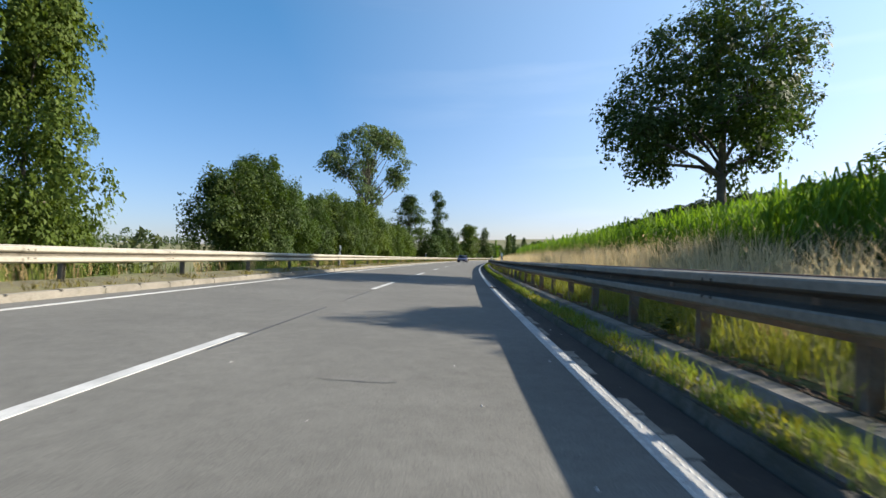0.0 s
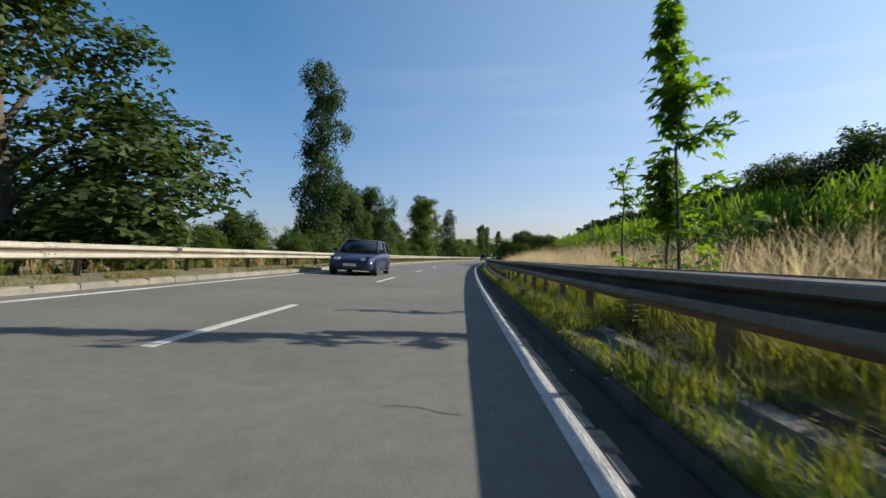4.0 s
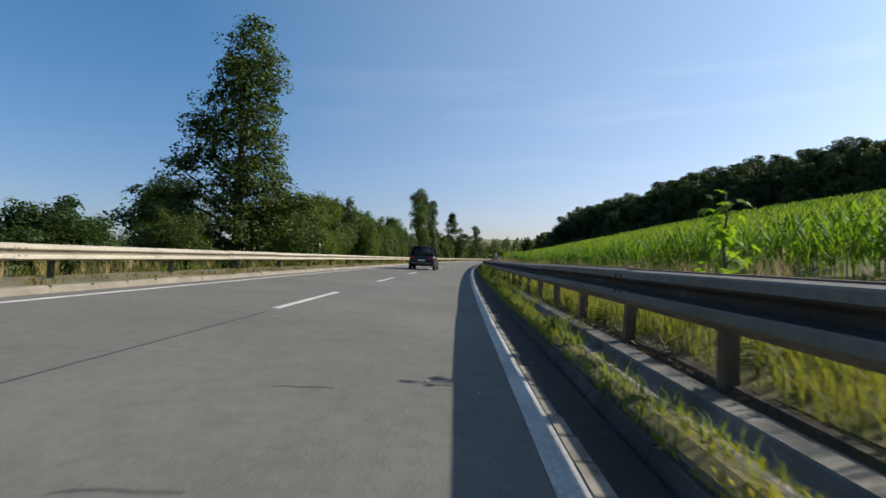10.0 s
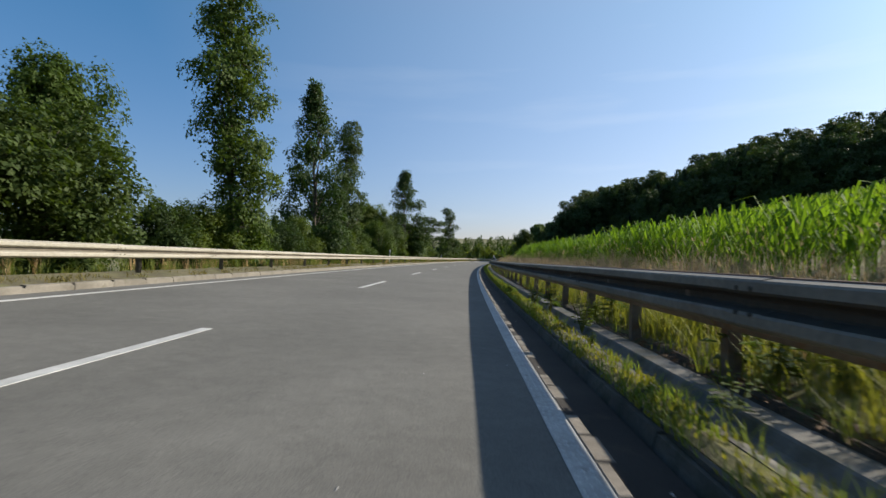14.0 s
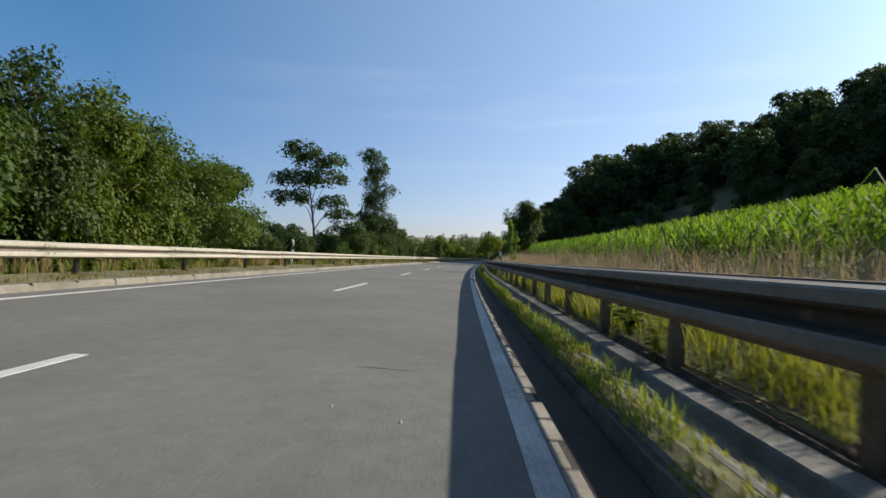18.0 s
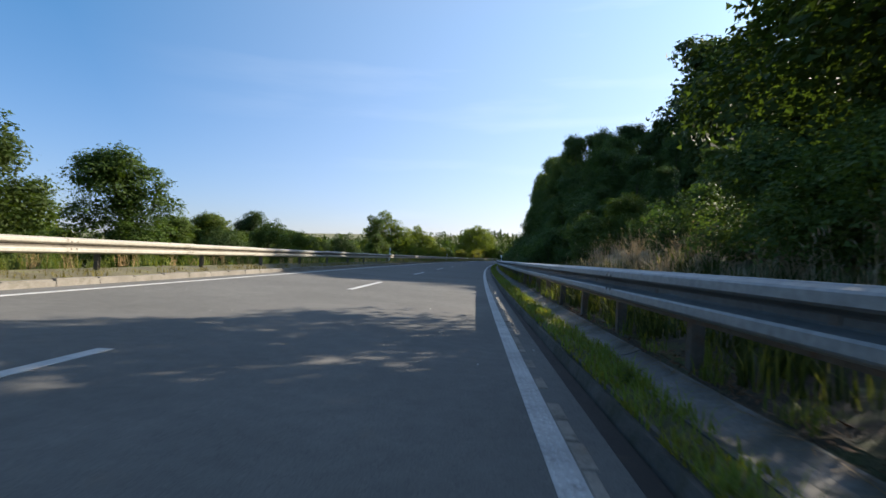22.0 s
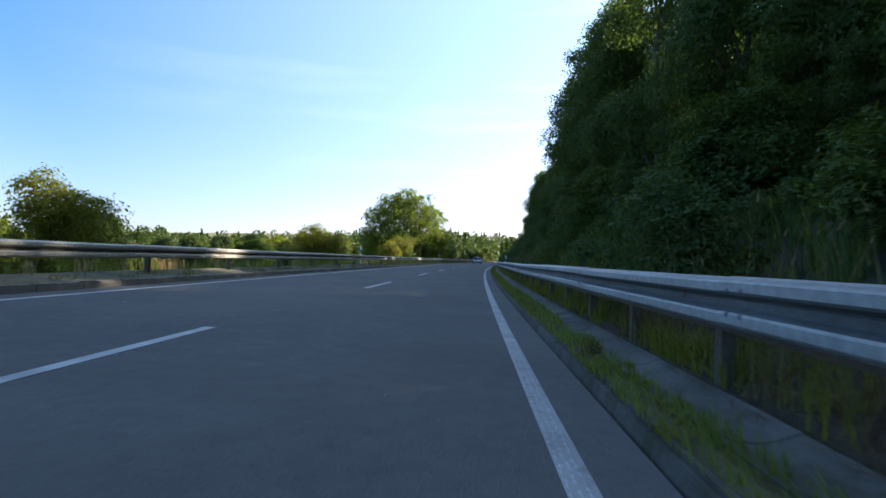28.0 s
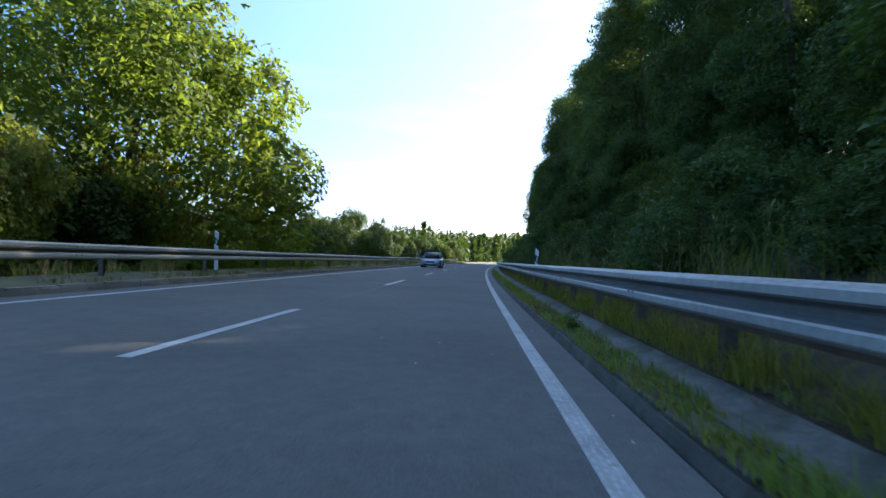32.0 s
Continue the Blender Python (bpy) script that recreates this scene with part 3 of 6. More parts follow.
tagged(mesh_object("channel_row", rest_v, rest_f, TROUGH, channel), kind="stuff")
v, f = sweep([(4.558, -0.2), (4.558, 0.115), (4.60, 0.14), (4.66, 0.16), (4.82, 0.17), (5.2, 0.15)], S0, S1, 2.0)
vv = []
for k, p in enumerate(v):
    vv.append((p[0], p[1], p[2] + (0.03 * math.sin(k * 1.7) if k % 6 in (2, 3, 4) else 0)))
tagged(mesh_object("verge", vv, f, EARTH), "earthy verge with litter and dry grass under the guardrail", "verge", kind="structure")
v, f = sweep([(-5.6, 0.12), (-5.1, 0.20), (-4.7, 0.16), (-4.165, 0.09), (-4.165, -0.2)], S0, S1, 2.0)
tagged(mesh_object("verge", v, f, SAND), "sandy verge behind the outer kerb", "verge", kind="structure")

# turf behind the posts, dry ground on the bank
def sheet(name, s0, s1, ds_, step, lift, mat, label, category):
    gs, gd = np.arange(s0, s1, step), np.asarray(ds_, float)
    GS, GD = np.meshgrid(gs, gd, indexing="ij")
    wob = 0.03 * np.sin(GS * 1.9 + GD * 5) + 0.02 * np.sin(GS * 4.3)
    GZ = np.where(GD < 5.0, 0.175 + 0.16 * (GD - 4.72) - GD * TE, land(GS, GD) + lift) + wob * (GD > gd[0] + 0.02)
    GA = GS / RADIUS
    gvv = np.stack([RADIUS - (RADIUS - GD) * np.cos(GA), (RADIUS - GD) * np.sin(GA), GZ], -1).reshape(-1, 3)
    k = len(gd)
    return tagged(mesh_object(name, gvv.tolist(), [(i * k + j, i * k + j + 1, (i + 1) * k + j + 1, (i + 1) * k + j) for i in range(len(gs) - 1) for j in range(k - 1)], mat, smooth=True), label, category, kind="structure")


# dark earth replaces turf where trees shade the strip: shade by colour
for s0, s1, mat, label in [(-40, 130, TURF, "uneven yellow-green turf behind the guardrail posts"), (130, 157, EARTH, "dark earth behind the guardrail, standing in for tree shade on turf"), (157, 419, TURF, "uneven yellow-green turf behind the guardrail posts"), (419, 640, EARTH, "dark earth at the foot of the wood, standing in for shade on turf")]:
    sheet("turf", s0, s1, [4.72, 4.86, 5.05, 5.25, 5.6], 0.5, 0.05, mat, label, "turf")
sheet("dry_bank", -40, 437, [5.55, 5.9, 6.5, 7.1, 7.8, 8.6], 1.5, 0.04, STRAW_GROUND, "bank matted with dead straw below the maize", "bank")
# dark floor of the wood
fs, fd = np.arange(436.0, 742, 3.0), np.concatenate([[5.3], np.arange(5.9, 16, 0.9), np.arange(17, 42, 3.0)])
FS, FD = np.meshgrid(fs, fd, indexing="ij")
FZ = land(FS, FD) + np.where((FS <= 436) | (FD <= 5.4), -0.05, 0.06)
FA = FS / RADIUS
fv = np.stack([RADIUS - (RADIUS - FD) * np.cos(FA), (RADIUS - FD) * np.sin(FA), FZ], -1).reshape(-1, 3)
k = len(fd)
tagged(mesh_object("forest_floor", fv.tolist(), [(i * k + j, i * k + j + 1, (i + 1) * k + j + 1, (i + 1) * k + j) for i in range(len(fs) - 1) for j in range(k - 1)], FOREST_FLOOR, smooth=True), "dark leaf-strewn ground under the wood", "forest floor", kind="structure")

# ------------------------------------------------------------------ guardrails
WAVE = [(0.0, 0.300), (-0.014, 0.298), (-0.022, 0.290), (-0.072, 0.275), (-0.081, 0.263), (-0.081, 0.215), (-0.072, 0.201), (-0.010, 0.178), (0.0, 0.166), (0.0, 0.134),
        (-0.010, 0.122), (-0.072, 0.099), (-0.081, 0.085), (-0.081, 0.037), (-0.072, 0.025), (-0.022, 0.010), (-0.014, 0.002), (0.0, 0.000)]


def beam_mesh(mats, flip):
    """One 4 m beam with a rolled double wave, 3 mm sheet, overlapping the next."""
    sgn = -1 if flip else 1
    outer = [(sgn * x, z) for x, z in WAVE]
    inner = [(sgn * (x + 0.004), z) for x, z in WAVE[::-1]]
    ring = outer + inner
    verts, faces, ids = [], [], []
    ys = [-0.02, 0.28, 2.0, 4.0 + 0.28]
    for y in ys:
        lift = 0.004 if y < 0.3 else 0.0
        verts += [(x - sgn * lift, y, z) for x, z in ring]
    k = len(ring)
    for i in range(len(ys) - 1):
        for j in range(k):
            a, b = i * k + j, i * k + (j + 1) % k
            faces.append((a, b, b + k, a + k))
            # index 1 darkens the valley faces as shade would
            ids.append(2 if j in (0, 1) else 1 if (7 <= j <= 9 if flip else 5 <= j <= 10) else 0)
    # bolts of the joint and the slot bolt
    for y in (0.06, 0.20):
        for z in (0.09, 0.225):
            b0 = len(verts)
            for ring_r, out in ((0.016, 0.082), (0.013, 0.094)):
                verts += [(-sgn * out, y + ring_r * math.cos(a * math.pi / 4), z + ring_r * math.sin(a * math.pi / 4)) for a in range(8)]
            faces += [(b0 + a, b0 + (a + 1) % 8, b0 + 8 + (a + 1) % 8, b0 + 8 + a) for a in range(8)] + [tuple(b0 + 8 + a for a in range(8))]
    me = bpy.data.meshes.new("beam")
    me.from_pydata(verts, [], faces)
    for q in mats:
        me.materials.append(q)
    ids += [1] * (len(faces) - len(ids))
    me.polygons.foreach_set("material_index", ids)
    me.update()
    return me


def post_mesh(h, w, mat):
    """Sigma-like post: folded sheet, open to one side."""
    ring = [(-0.05, -w), (0.05, -w), (0.05, -w + 0.006), (-0.044, -w + 0.006), (-0.044, w - 0.006), (0.05, w - 0.006), (0.05, w), (-0.05, w)]
    verts = [(x, y, -0.5) for x, y in ring] + [(x, y, h) for x, y in ring]
    faces = [(j, (j + 1) % 8, 8 + (j + 1) % 8, 8 + j) for j in range(8)] + [tuple(range(8, 16))]
    me = bpy.data.meshes.new("post")
    me.from_pydata(verts, [], faces)
    me.materials.append(mat)
    return me


def spacer_mesh(length, flip):
    bm = box_bm(-length, 0, -0.04, 0.04, -0.08, 0.08, 0.008)
    me = bpy.data.meshes.new("spacer")
    bm.to_mesh(me)
    bm.free()
    me.materials.append(POST_STEEL)
    if flip:
        me.transform(Matrix.Rotation(math.pi, 4, "Z"))
    return me


rail_rnd = np.random.RandomState(11)


def guardrail(face, post_d, beam_z, pitch, kinds, flip, label):
    """kinds: (from, materials of the beam) in turn."""
    rail = tagged(empty("guardrail"), label, "guardrail")
    post = post_mesh(beam_z + 0.26, 0.034 if flip else 0.05, PALE_DARKENED if flip else POST_STEEL)
    beams = [(s, beam_mesh(q, flip)) for s, q in kinds]
    spacer = spacer_mesh(abs(post_d - face) - 0.05, flip)
    # flat bar hidden behind the beam, added for the shadow it casts
    bm = box_bm(-0.016, 0.016, 0.002, 3.998, -0.075, 0.075, 0.006)
    bar = bpy.data.meshes.new("tie_bar")
    bm.to_mesh(bar)
    bm.free()
    bar.materials.append(POST_STEEL)
    s = -40.0
    while s < 700:
        front = [q[1] for q in beams if s >= q[0]][-1]
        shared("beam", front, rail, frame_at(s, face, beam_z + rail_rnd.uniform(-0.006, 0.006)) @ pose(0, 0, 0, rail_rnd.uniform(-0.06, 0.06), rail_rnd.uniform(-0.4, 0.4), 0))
        if not flip:
            shared("tie_bar", bar, rail, frame_at(s, post_d - 0.07, beam_z + 0.004))
        s += 4.0
    rest_v, rest_f = [], []
    s = -39.0
    while s < 700:
        m = frame_at(s, post_d, 0) @ pose(0, 0, 0, rail_rnd.uniform(-1.2, 1.2), rail_rnd.uniform(-1.5, 1.5), 0)
        if 0 <= s < 598:
            shared("post", post, rail, m)
            shared("spacer", spacer, rail, frame_at(s, post_d + (0.05 if flip else -0.05), beam_z + 0.155))
        else:
            b0 = len(rest_v)
            rest_v += [tuple(m @ v.co) for v in post.vertices]
            rest_f += [tuple(b0 + i for i in p.vertices) for p in post.polygons]
        s += pitch
    tagged(mesh_object("post_row", rest_v, rest_f, POST_STEEL, rail), kind="stuff")
    return rail


guardrail(4.36, 4.64, 0.60, 2.0, [(-40, (STEEL, RAIL_VALLEY_SHADE, RAIL_RUST)), (416, (STEEL_CLEAN, CLEAN_VALLEY_SHADE, STEEL_CLEAN))], False, "weathered galvanised steel guardrail on close rusty posts")
guardrail(-4.72, -4.86, 0.515, 4.0, [(-40, (PALE_STEEL, PALE_DARKENED, PALE_STEEL))], True, "pale sunlit steel guardrail on the outer verge")

# ------------------------------------------------------------------ marker posts
MARKERS = [-14.0, 33.5, 82.5, 131.0, 180.0, 230.0, 275.0, 325.0, 373.0, 421.0, 467.0, 515.0, 562.5, 612.0, 660.0]


def marker_post(m, facing):
    top = tagged(empty("marker_post", m), "white plastic roadside marker post with a slanted black band", "marker post", "marker posts along the road")
    ring = [(-0.06, -0.045), (-0.02, -0.055), (0.02, -0.055), (0.06, -0.045), (0.035, 0.055), (-0.035, 0.055)]

    def shell(name, z0, z1, mat, slant=0.0, grow=0.0, z0_slant=0.0):
        verts, faces = [], []
        for z, sl in ((z0, z0_slant), (z1, slant)):
            verts += [(x * (1 + grow), y * (1 + grow), z + sl * (x / 0.06)) for x, y in ring]
        k = len(ring)
        faces += [(j, (j + 1) % k, k + (j + 1) % k, k + j) for j in range(k)] + [tuple(range(k, 2 * k)), tuple(range(k))[::-1]]
        return mesh_object(name, verts, faces, mat, top)
    shell("body", -0.4, 1.05, WHITE_PLASTIC, slant=-0.05 * facing)
    band = shell("black_band", 0.62, 0.84, BLACK_PLASTIC, slant=-0.045 * facing, grow=0.04, z0_slant=-0.045 * facing)
    bm = box_bm(-0.02, 0.02, -0.068, -0.056, 0.66, 0.80, 0.004)
    part("reflector", bm, REFLECTOR, band, "upright white reflector")
    return top


first_r = marker_post(frame_at(MARKERS[0], 4.74, 0.30, lean=True), 1)
for s in MARKERS[1:]:
    copy_thing(first_r, frame_at(s, 4.74 + rail_rnd.uniform(-0.05, 0.05), 0.34) @ pose(0, 0, 0, rail_rnd.uniform(-3, 3), rail_rnd.uniform(-4, 1), rail_rnd.uniform(-8, 8)))
first_l = marker_post(frame_at(MARKERS[0] - 1, -5.75, 0.30, turn=180), 1)
for s in MARKERS[1:]:
    copy_thing(first_l, frame_at(s - 0.5, -5.75 + rail_rnd.uniform(-0.1, 0.1), 0.34) @ pose(0, 0, 0, rail_rnd.uniform(-3, 3), rail_rnd.uniform(-3, 3), rail_rnd.uniform(-10, 10)))

# ------------------------------------------------------------------ trees
def tris_object(name, v, mat, parent=None, label=""):
    """v: array (n, 3, 3) of loose three-cornered leaves."""
    n = len(v)
    me = bpy.data.meshes.new(name)
    me.vertices.add(3 * n)
    me.vertices.foreach_set("co", np.ascontiguousarray(v, dtype=np.float32).ravel())
    me.loops.add(3 * n)
    me.loops.foreach_set("vertex_index", np.arange(3 * n, dtype=np.int32))
    me.polygons.add(n)
    me.polygons.foreach_set("loop_start", np.arange(0, 3 * n, 3, dtype=np.int32))
    me.materials.append(mat)
    me.update(calc_edges=True)
    ob = new(name, me)
    if parent:
        ob.parent = parent
    if label:
        tagged(ob, label)
    return ob


tree_rnd = np.random.RandomState(21)


def leaf_cloud(rs, centres, radii, clumps, leaves, leaf, clump_r, flat=0.7, hollow=0.55, outward=0.6):
    """Leaves in small drooping sprays that sit on the shells of some blobs: array (n, 3, 3)."""
    centres, radii = np.asarray(centres, float), np.asarray(radii, float)
    w = (radii[:, 0] * radii[:, 2]) ** 1.0
    pick = rs.choice(len(centres), clumps, p=w / w.sum())
    u = rs.normal(size=(clumps, 3))
    u /= np.linalg.norm(u, axis=1)[:, None]
    r = hollow + (1 - hollow) * rs.rand(clumps) ** 0.5
    r *= 1 + 0.10 * np.clip(rs.normal(size=clumps), -1.5, 1.5)
    c = centres[pick] + u * radii[pick] * r[:, None]
    # each spray is a small dome, tipped outward
    cn = u * outward + np.array([0, 0, 0.75]) + rs.normal(size=(clumps, 3)) * 0.28
    cn /= np.linalg.norm(cn, axis=1)[:, None]
    k = rs.poisson(leaves, clumps)
    idx = np.repeat(np.arange(clumps), k)
    n = len(idx)
    size = clump_r * (0.7 + 0.9 * rs.rand(clumps))[idx]
    side = rs.normal(size=(n, 3))
    side -= cn[idx] * (side * cn[idx]).sum(1)[:, None]
    side /= np.linalg.norm(side, axis=1)[:, None]
    rho = np.sqrt(rs.rand(n))
    thick = rs.normal(size=n) * (0.10 + 0.16 * flat) - 0.42 * rho ** 2
    p = c[idx] + (side * rho[:, None] + cn[idx] * thick[:, None]) * size[:, None]
    nrm = cn[idx] + side * (0.55 * rho)[:, None] + rs.normal(size=(n, 3)) * 0.38
    nrm /= np.linalg.norm(nrm, axis=1)[:, None]
    t = side + rs.normal(size=(n, 3)) * 0.7 + np.array([0, 0, -0.35])
    t -= nrm * (t * nrm).sum(1)[:, None]
    t /= np.linalg.norm(t, axis=1)[:, None]
    b = np.cross(nrm, t)
    ln = leaf * (0.6 + 0.8 * rs.rand(n))[:, None]
    wd = ln * (0.32 + 0.16 * rs.rand(n))[:, None]
    return np.stack([p - t * ln * 0.55, p + t * ln * 0.35 + b * wd * 1.15, p + t * ln * 0.35 - b * wd * 1.15], 1), c


def limbs(rs, height, trunk_r, centres, lean=0.05, fork=0.35, count=10, n=7, twigs=0, clump_c=None):
    verts, faces = [], []
    top = Vector((rs.normal() * lean * height, rs.normal() * lean * height, height * 0.86))
    pts = [Vector((0, 0, -0.6))] + [Vector((top.x * q ** 1.5 + rs.normal() * 0.012 * height * q, top.y * q ** 1.5 + rs.normal() * 0.012 * height * q, top.z * q)) for q in np.linspace(0.0, 1, 9)]
    radii = [trunk_r * 1.5, trunk_r * 1.25] + [trunk_r * (1 - 0.9 * q) for q in np.linspace(0.12, 1, 8)]
    tube(verts, faces, pts, radii, n)
    order = rs.permutation(len(centres))[:count]
    for k in order:
        c = Vector(centres[k])
        q = min(0.92, max(fork, (c.z / height) * 0.8 - 0.08))
        i = q * 8
        a = pts[1 + int(i)].lerp(pts[min(9, 2 + int(i))], i % 1)
        mid = a.lerp(c, 0.5) + Vector((rs.normal() * 0.03, rs.normal() * 0.03, 0.02)) * height
        r = trunk_r * (1 - 0.85 * q) * 0.6
        tube(verts, faces, [a, a.lerp(mid, 0.5) + Vector((0, 0, 0.015 * height)), mid, c], [r, r * 0.75, r * 0.55, r * 0.18], 5)
    if twigs and clump_c is not None:
        for k in rs.choice(len(clump_c), min(twigs, len(clump_c)), replace=False):
            c = Vector(clump_c[k])
            near = min(centres, key=lambda q: (Vector(q) - c).length)
            tube(verts, faces, [Vector(near).lerp(c, -0.1), Vector(near).lerp(c, 0.5) + Vector((0, 0, 0.1)), c], [0.03, 0.02, 0.008], 4)
    return verts, faces


def tree(name, label, category, seed, height, trunk_r, blobs, clumps, leaves, leaf, clump_r, leaf_mat, count=10, fork=0.35, lean=0.03, flat=0.7, hollow=0.55, twigs=0, group="", bark=None):
    """A tree at the origin: trunk with limbs, crown of leaf clumps on blobs given as (x, y, z, rx, ry, rz)."""
    rs = np.random.RandomState(seed)
    blobs = np.asarray(blobs, float)
    ob = tagged(empty(name), label, category, group)
    lv, cc = leaf_cloud(rs, blobs[:, :3], blobs[:, 3:], clumps, leaves, leaf, clump_r, flat, hollow)
    v, f = limbs(rs, height, trunk_r, [tuple(b[:3]) for b in blobs], lean, fork, count, twigs=twigs, clump_c=cc)
    mesh_object("trunk", v, f, bark or BARK, ob, smooth=True)
    tris_object("crown", lv, leaf_mat, ob)
    ob["tip"] = float(np.percentile(lv[:, :, 2], 99.6))
    return ob


def round_blobs(seed, h0, h1, width, n, spread=0.62, size=0.4, top_heavy=0.5):
    """Blobs that fill an egg from h0 to h1."""
    rs = np.random.RandomState(seed)
    out = []
    for _ in range(n):
        q = rs.rand() ** (0.9)
        a = rs.rand() * 6.283
        girth = math.sin(math.pi * (0.12 + 0.80 * q)) ** 0.7
        r = width / 2 * spread * girth * math.sqrt(rs.rand())
        b = width / 2 * size * (0.65 + 0.5 * rs.rand())
        out.append((r * math.cos(a), r * math.sin(a), h0 + (h1 - h0) * (0.1 + 0.82 * q), b, b, b * 0.75))
    return out


def stack_blobs(seed, h0, h1, low_w, top_w, n, jitter=0.25):
    rs = np.random.RandomState(seed)
    out = []
    for k in range(n):
        q = (k + 0.3 * rs.rand()) / (n - 0.5)
        w = low_w * (1 - q) + top_w * q
        w *= 0.75 + 0.5 * rs.rand()
        out.append((rs.normal() * jitter * w * 0.5, rs.normal() * jitter * w * 0.5, h0 + (h1 - h0) * q * 0.94, w / 2, w / 2, (h1 - h0) / n * 0.95))
    return out


def place(ob, s, d, scale=(1, 1, 1), turn=0.0, sink=0.15, tilt=0.0):
    z = float(land(s, d)) - sink
    m = Matrix.Translation(along(s, d, z)) @ Matrix.Rotation(-s / RADIUS + radians(turn), 4, "Z") @ Matrix.Rotation(radians(tilt), 4, "X") @ Matrix.Diagonal((*scale, 1))
    return m


used = set()


def plant(proto, s, d, top=None, h=None, width=1.0, turn=None):
    """Puts a tree of that kind at s, d; top: world height of its tip; h: its own height."""
    kind = proto[0]
    height = TIP[proto[0].name]
    z = float(land(s, d)) - 0.15
    k = ((top - z) if top is not None else h) / height
    if height <= 6.5 and k > 0.8:
        width *= (0.8 / k) ** 0.6
    m = place(kind, s, d, (k * width, k * width, k), turn if turn is not None else tree_rnd.uniform(0, 360))
    if kind.name not in used:
        used.add(kind.name)
        kind.matrix_basis = m
        return kind
    c = kind.copy()
    scene.collection.objects.link(c)
    for o in kind.children:
        q = o.copy()
        scene.collection.objects.link(q)
        q.parent = c
    c.matrix_basis = m
    return c


BROAD = (tree("tree", "full round-crowned broadleaf tree in leaf", "tree", 31, 12.0, 0.2, round_blobs(1, 0.9, 12.0, 11.0, 40, 0.7, 0.34), 1000, 34, 0.19, 0.55, LEAF_FRESH), 12.0)
BROAD_B = (tree("tree", "dense dark-green broadleaf tree", "tree", 32, 12.0, 0.2, round_blobs(2, 0.4, 12.0, 9.5, 38, 0.7, 0.36), 1000, 36, 0.18, 0.55, LEAF_DARK), 12.0)
OAK = (tree("oak_tree", "dark wide-crowned oak on a bare trunk", "tree", 33, 10.0, 0.24, [(x, y * 1.45, z, rx, ry * 1.1, rz) for x, y, z, rx, ry, rz in [(-2.6, 0.2, 5.2, 2.2, 2.2, 1.6), (-0.8, 0.8, 7.4, 2.3, 2.2, 1.5), (1.4, -0.4, 6.8, 2.1, 2.1, 1.6), (2.6, 0.6, 5.4, 1.6, 1.8, 1.4), (0.2, -1.2, 5.0, 1.7, 1.8, 1.4), (-3.9, -0.4, 4.2, 1.2, 1.4, 0.9), (0.6, 0.3, 8.9, 1.6, 1.6, 1.0), (0.5, 0.5, 2.9, 0.8, 0.8, 0.7), (-1.6, 1.8, 4.6, 1.4, 1.4, 1.1), (1.2, 2.2, 5.6, 1.5, 1.5, 1.3), (-2.6, 1.0, 3.4, 0.9, 0.9, 0.7), (1.9, 0.2, 3.6, 0.8, 0.8, 0.6)]], 900, 38, 0.145, 0.46, LEAF_DARK, fork=0.3, twigs=120), 10.0)
OPEN = (tree("ash_tree", "tall airy tree with bare branching showing", "tree", 34, 18.0, 0.30, round_blobs(4, 8.0, 18.0, 14.5, 30, 0.85, 0.20), 480, 28, 0.26, 0.66, LEAF_PALE, count=26, fork=0.42, flat=0.6, twigs=200), 18.0)
LAYERED = (tree("alder_tree", "dark tiered tree tapering to a point", "tree", 35, 12.0, 0.2, [(math.cos(a) * r, math.sin(a) * r, z + 0.6 * math.sin(z * 5 + a * 3), w * (1 + 0.35 * math.sin(a * 7)), w * (1 + 0.3 * math.cos(a * 5)), 0.85) for z, r, w in [(1.2, 1.5, 1.7), (2.2, 1.9, 1.7), (3.2, 2.2, 1.6), (4.3, 2.0, 1.5), (5.4, 1.8, 1.3), (6.6, 1.5, 1.2), (7.8, 1.15, 1.0), (9.0, 0.8, 0.8), (10.2, 0.4, 0.65), (11.2, 0.1, 0.45)] for a in ((z * 2.1), (z * 2.1 + 2.1), (z * 2.1 + 4.2))], 860, 36, 0.16, 0.5, LEAF_DARK, count=24, fork=0.1, flat=0.35, hollow=0.3), 12.0)
COLUMN = (tree("poplar", "slim columnar tree clad in ivy", "tree", 36, 15.0, 0.24, stack_blobs(6, 0.6, 15.0, 3.6, 3.0, 16, 0.28) + [(-2.0, 0.3, 5.0, 1.3, 1.1, 0.8), (1.7, -0.5, 6.0, 1.1, 1.0, 0.7), (-1.2, 0.8, 2.2, 2.0, 2.0, 1.5), (1.0, -0.6, 1.6, 1.8, 1.8, 1.4)], 900, 36, 0.165, 0.48, LEAF_DARK, count=16, fork=0.12), 15.0)
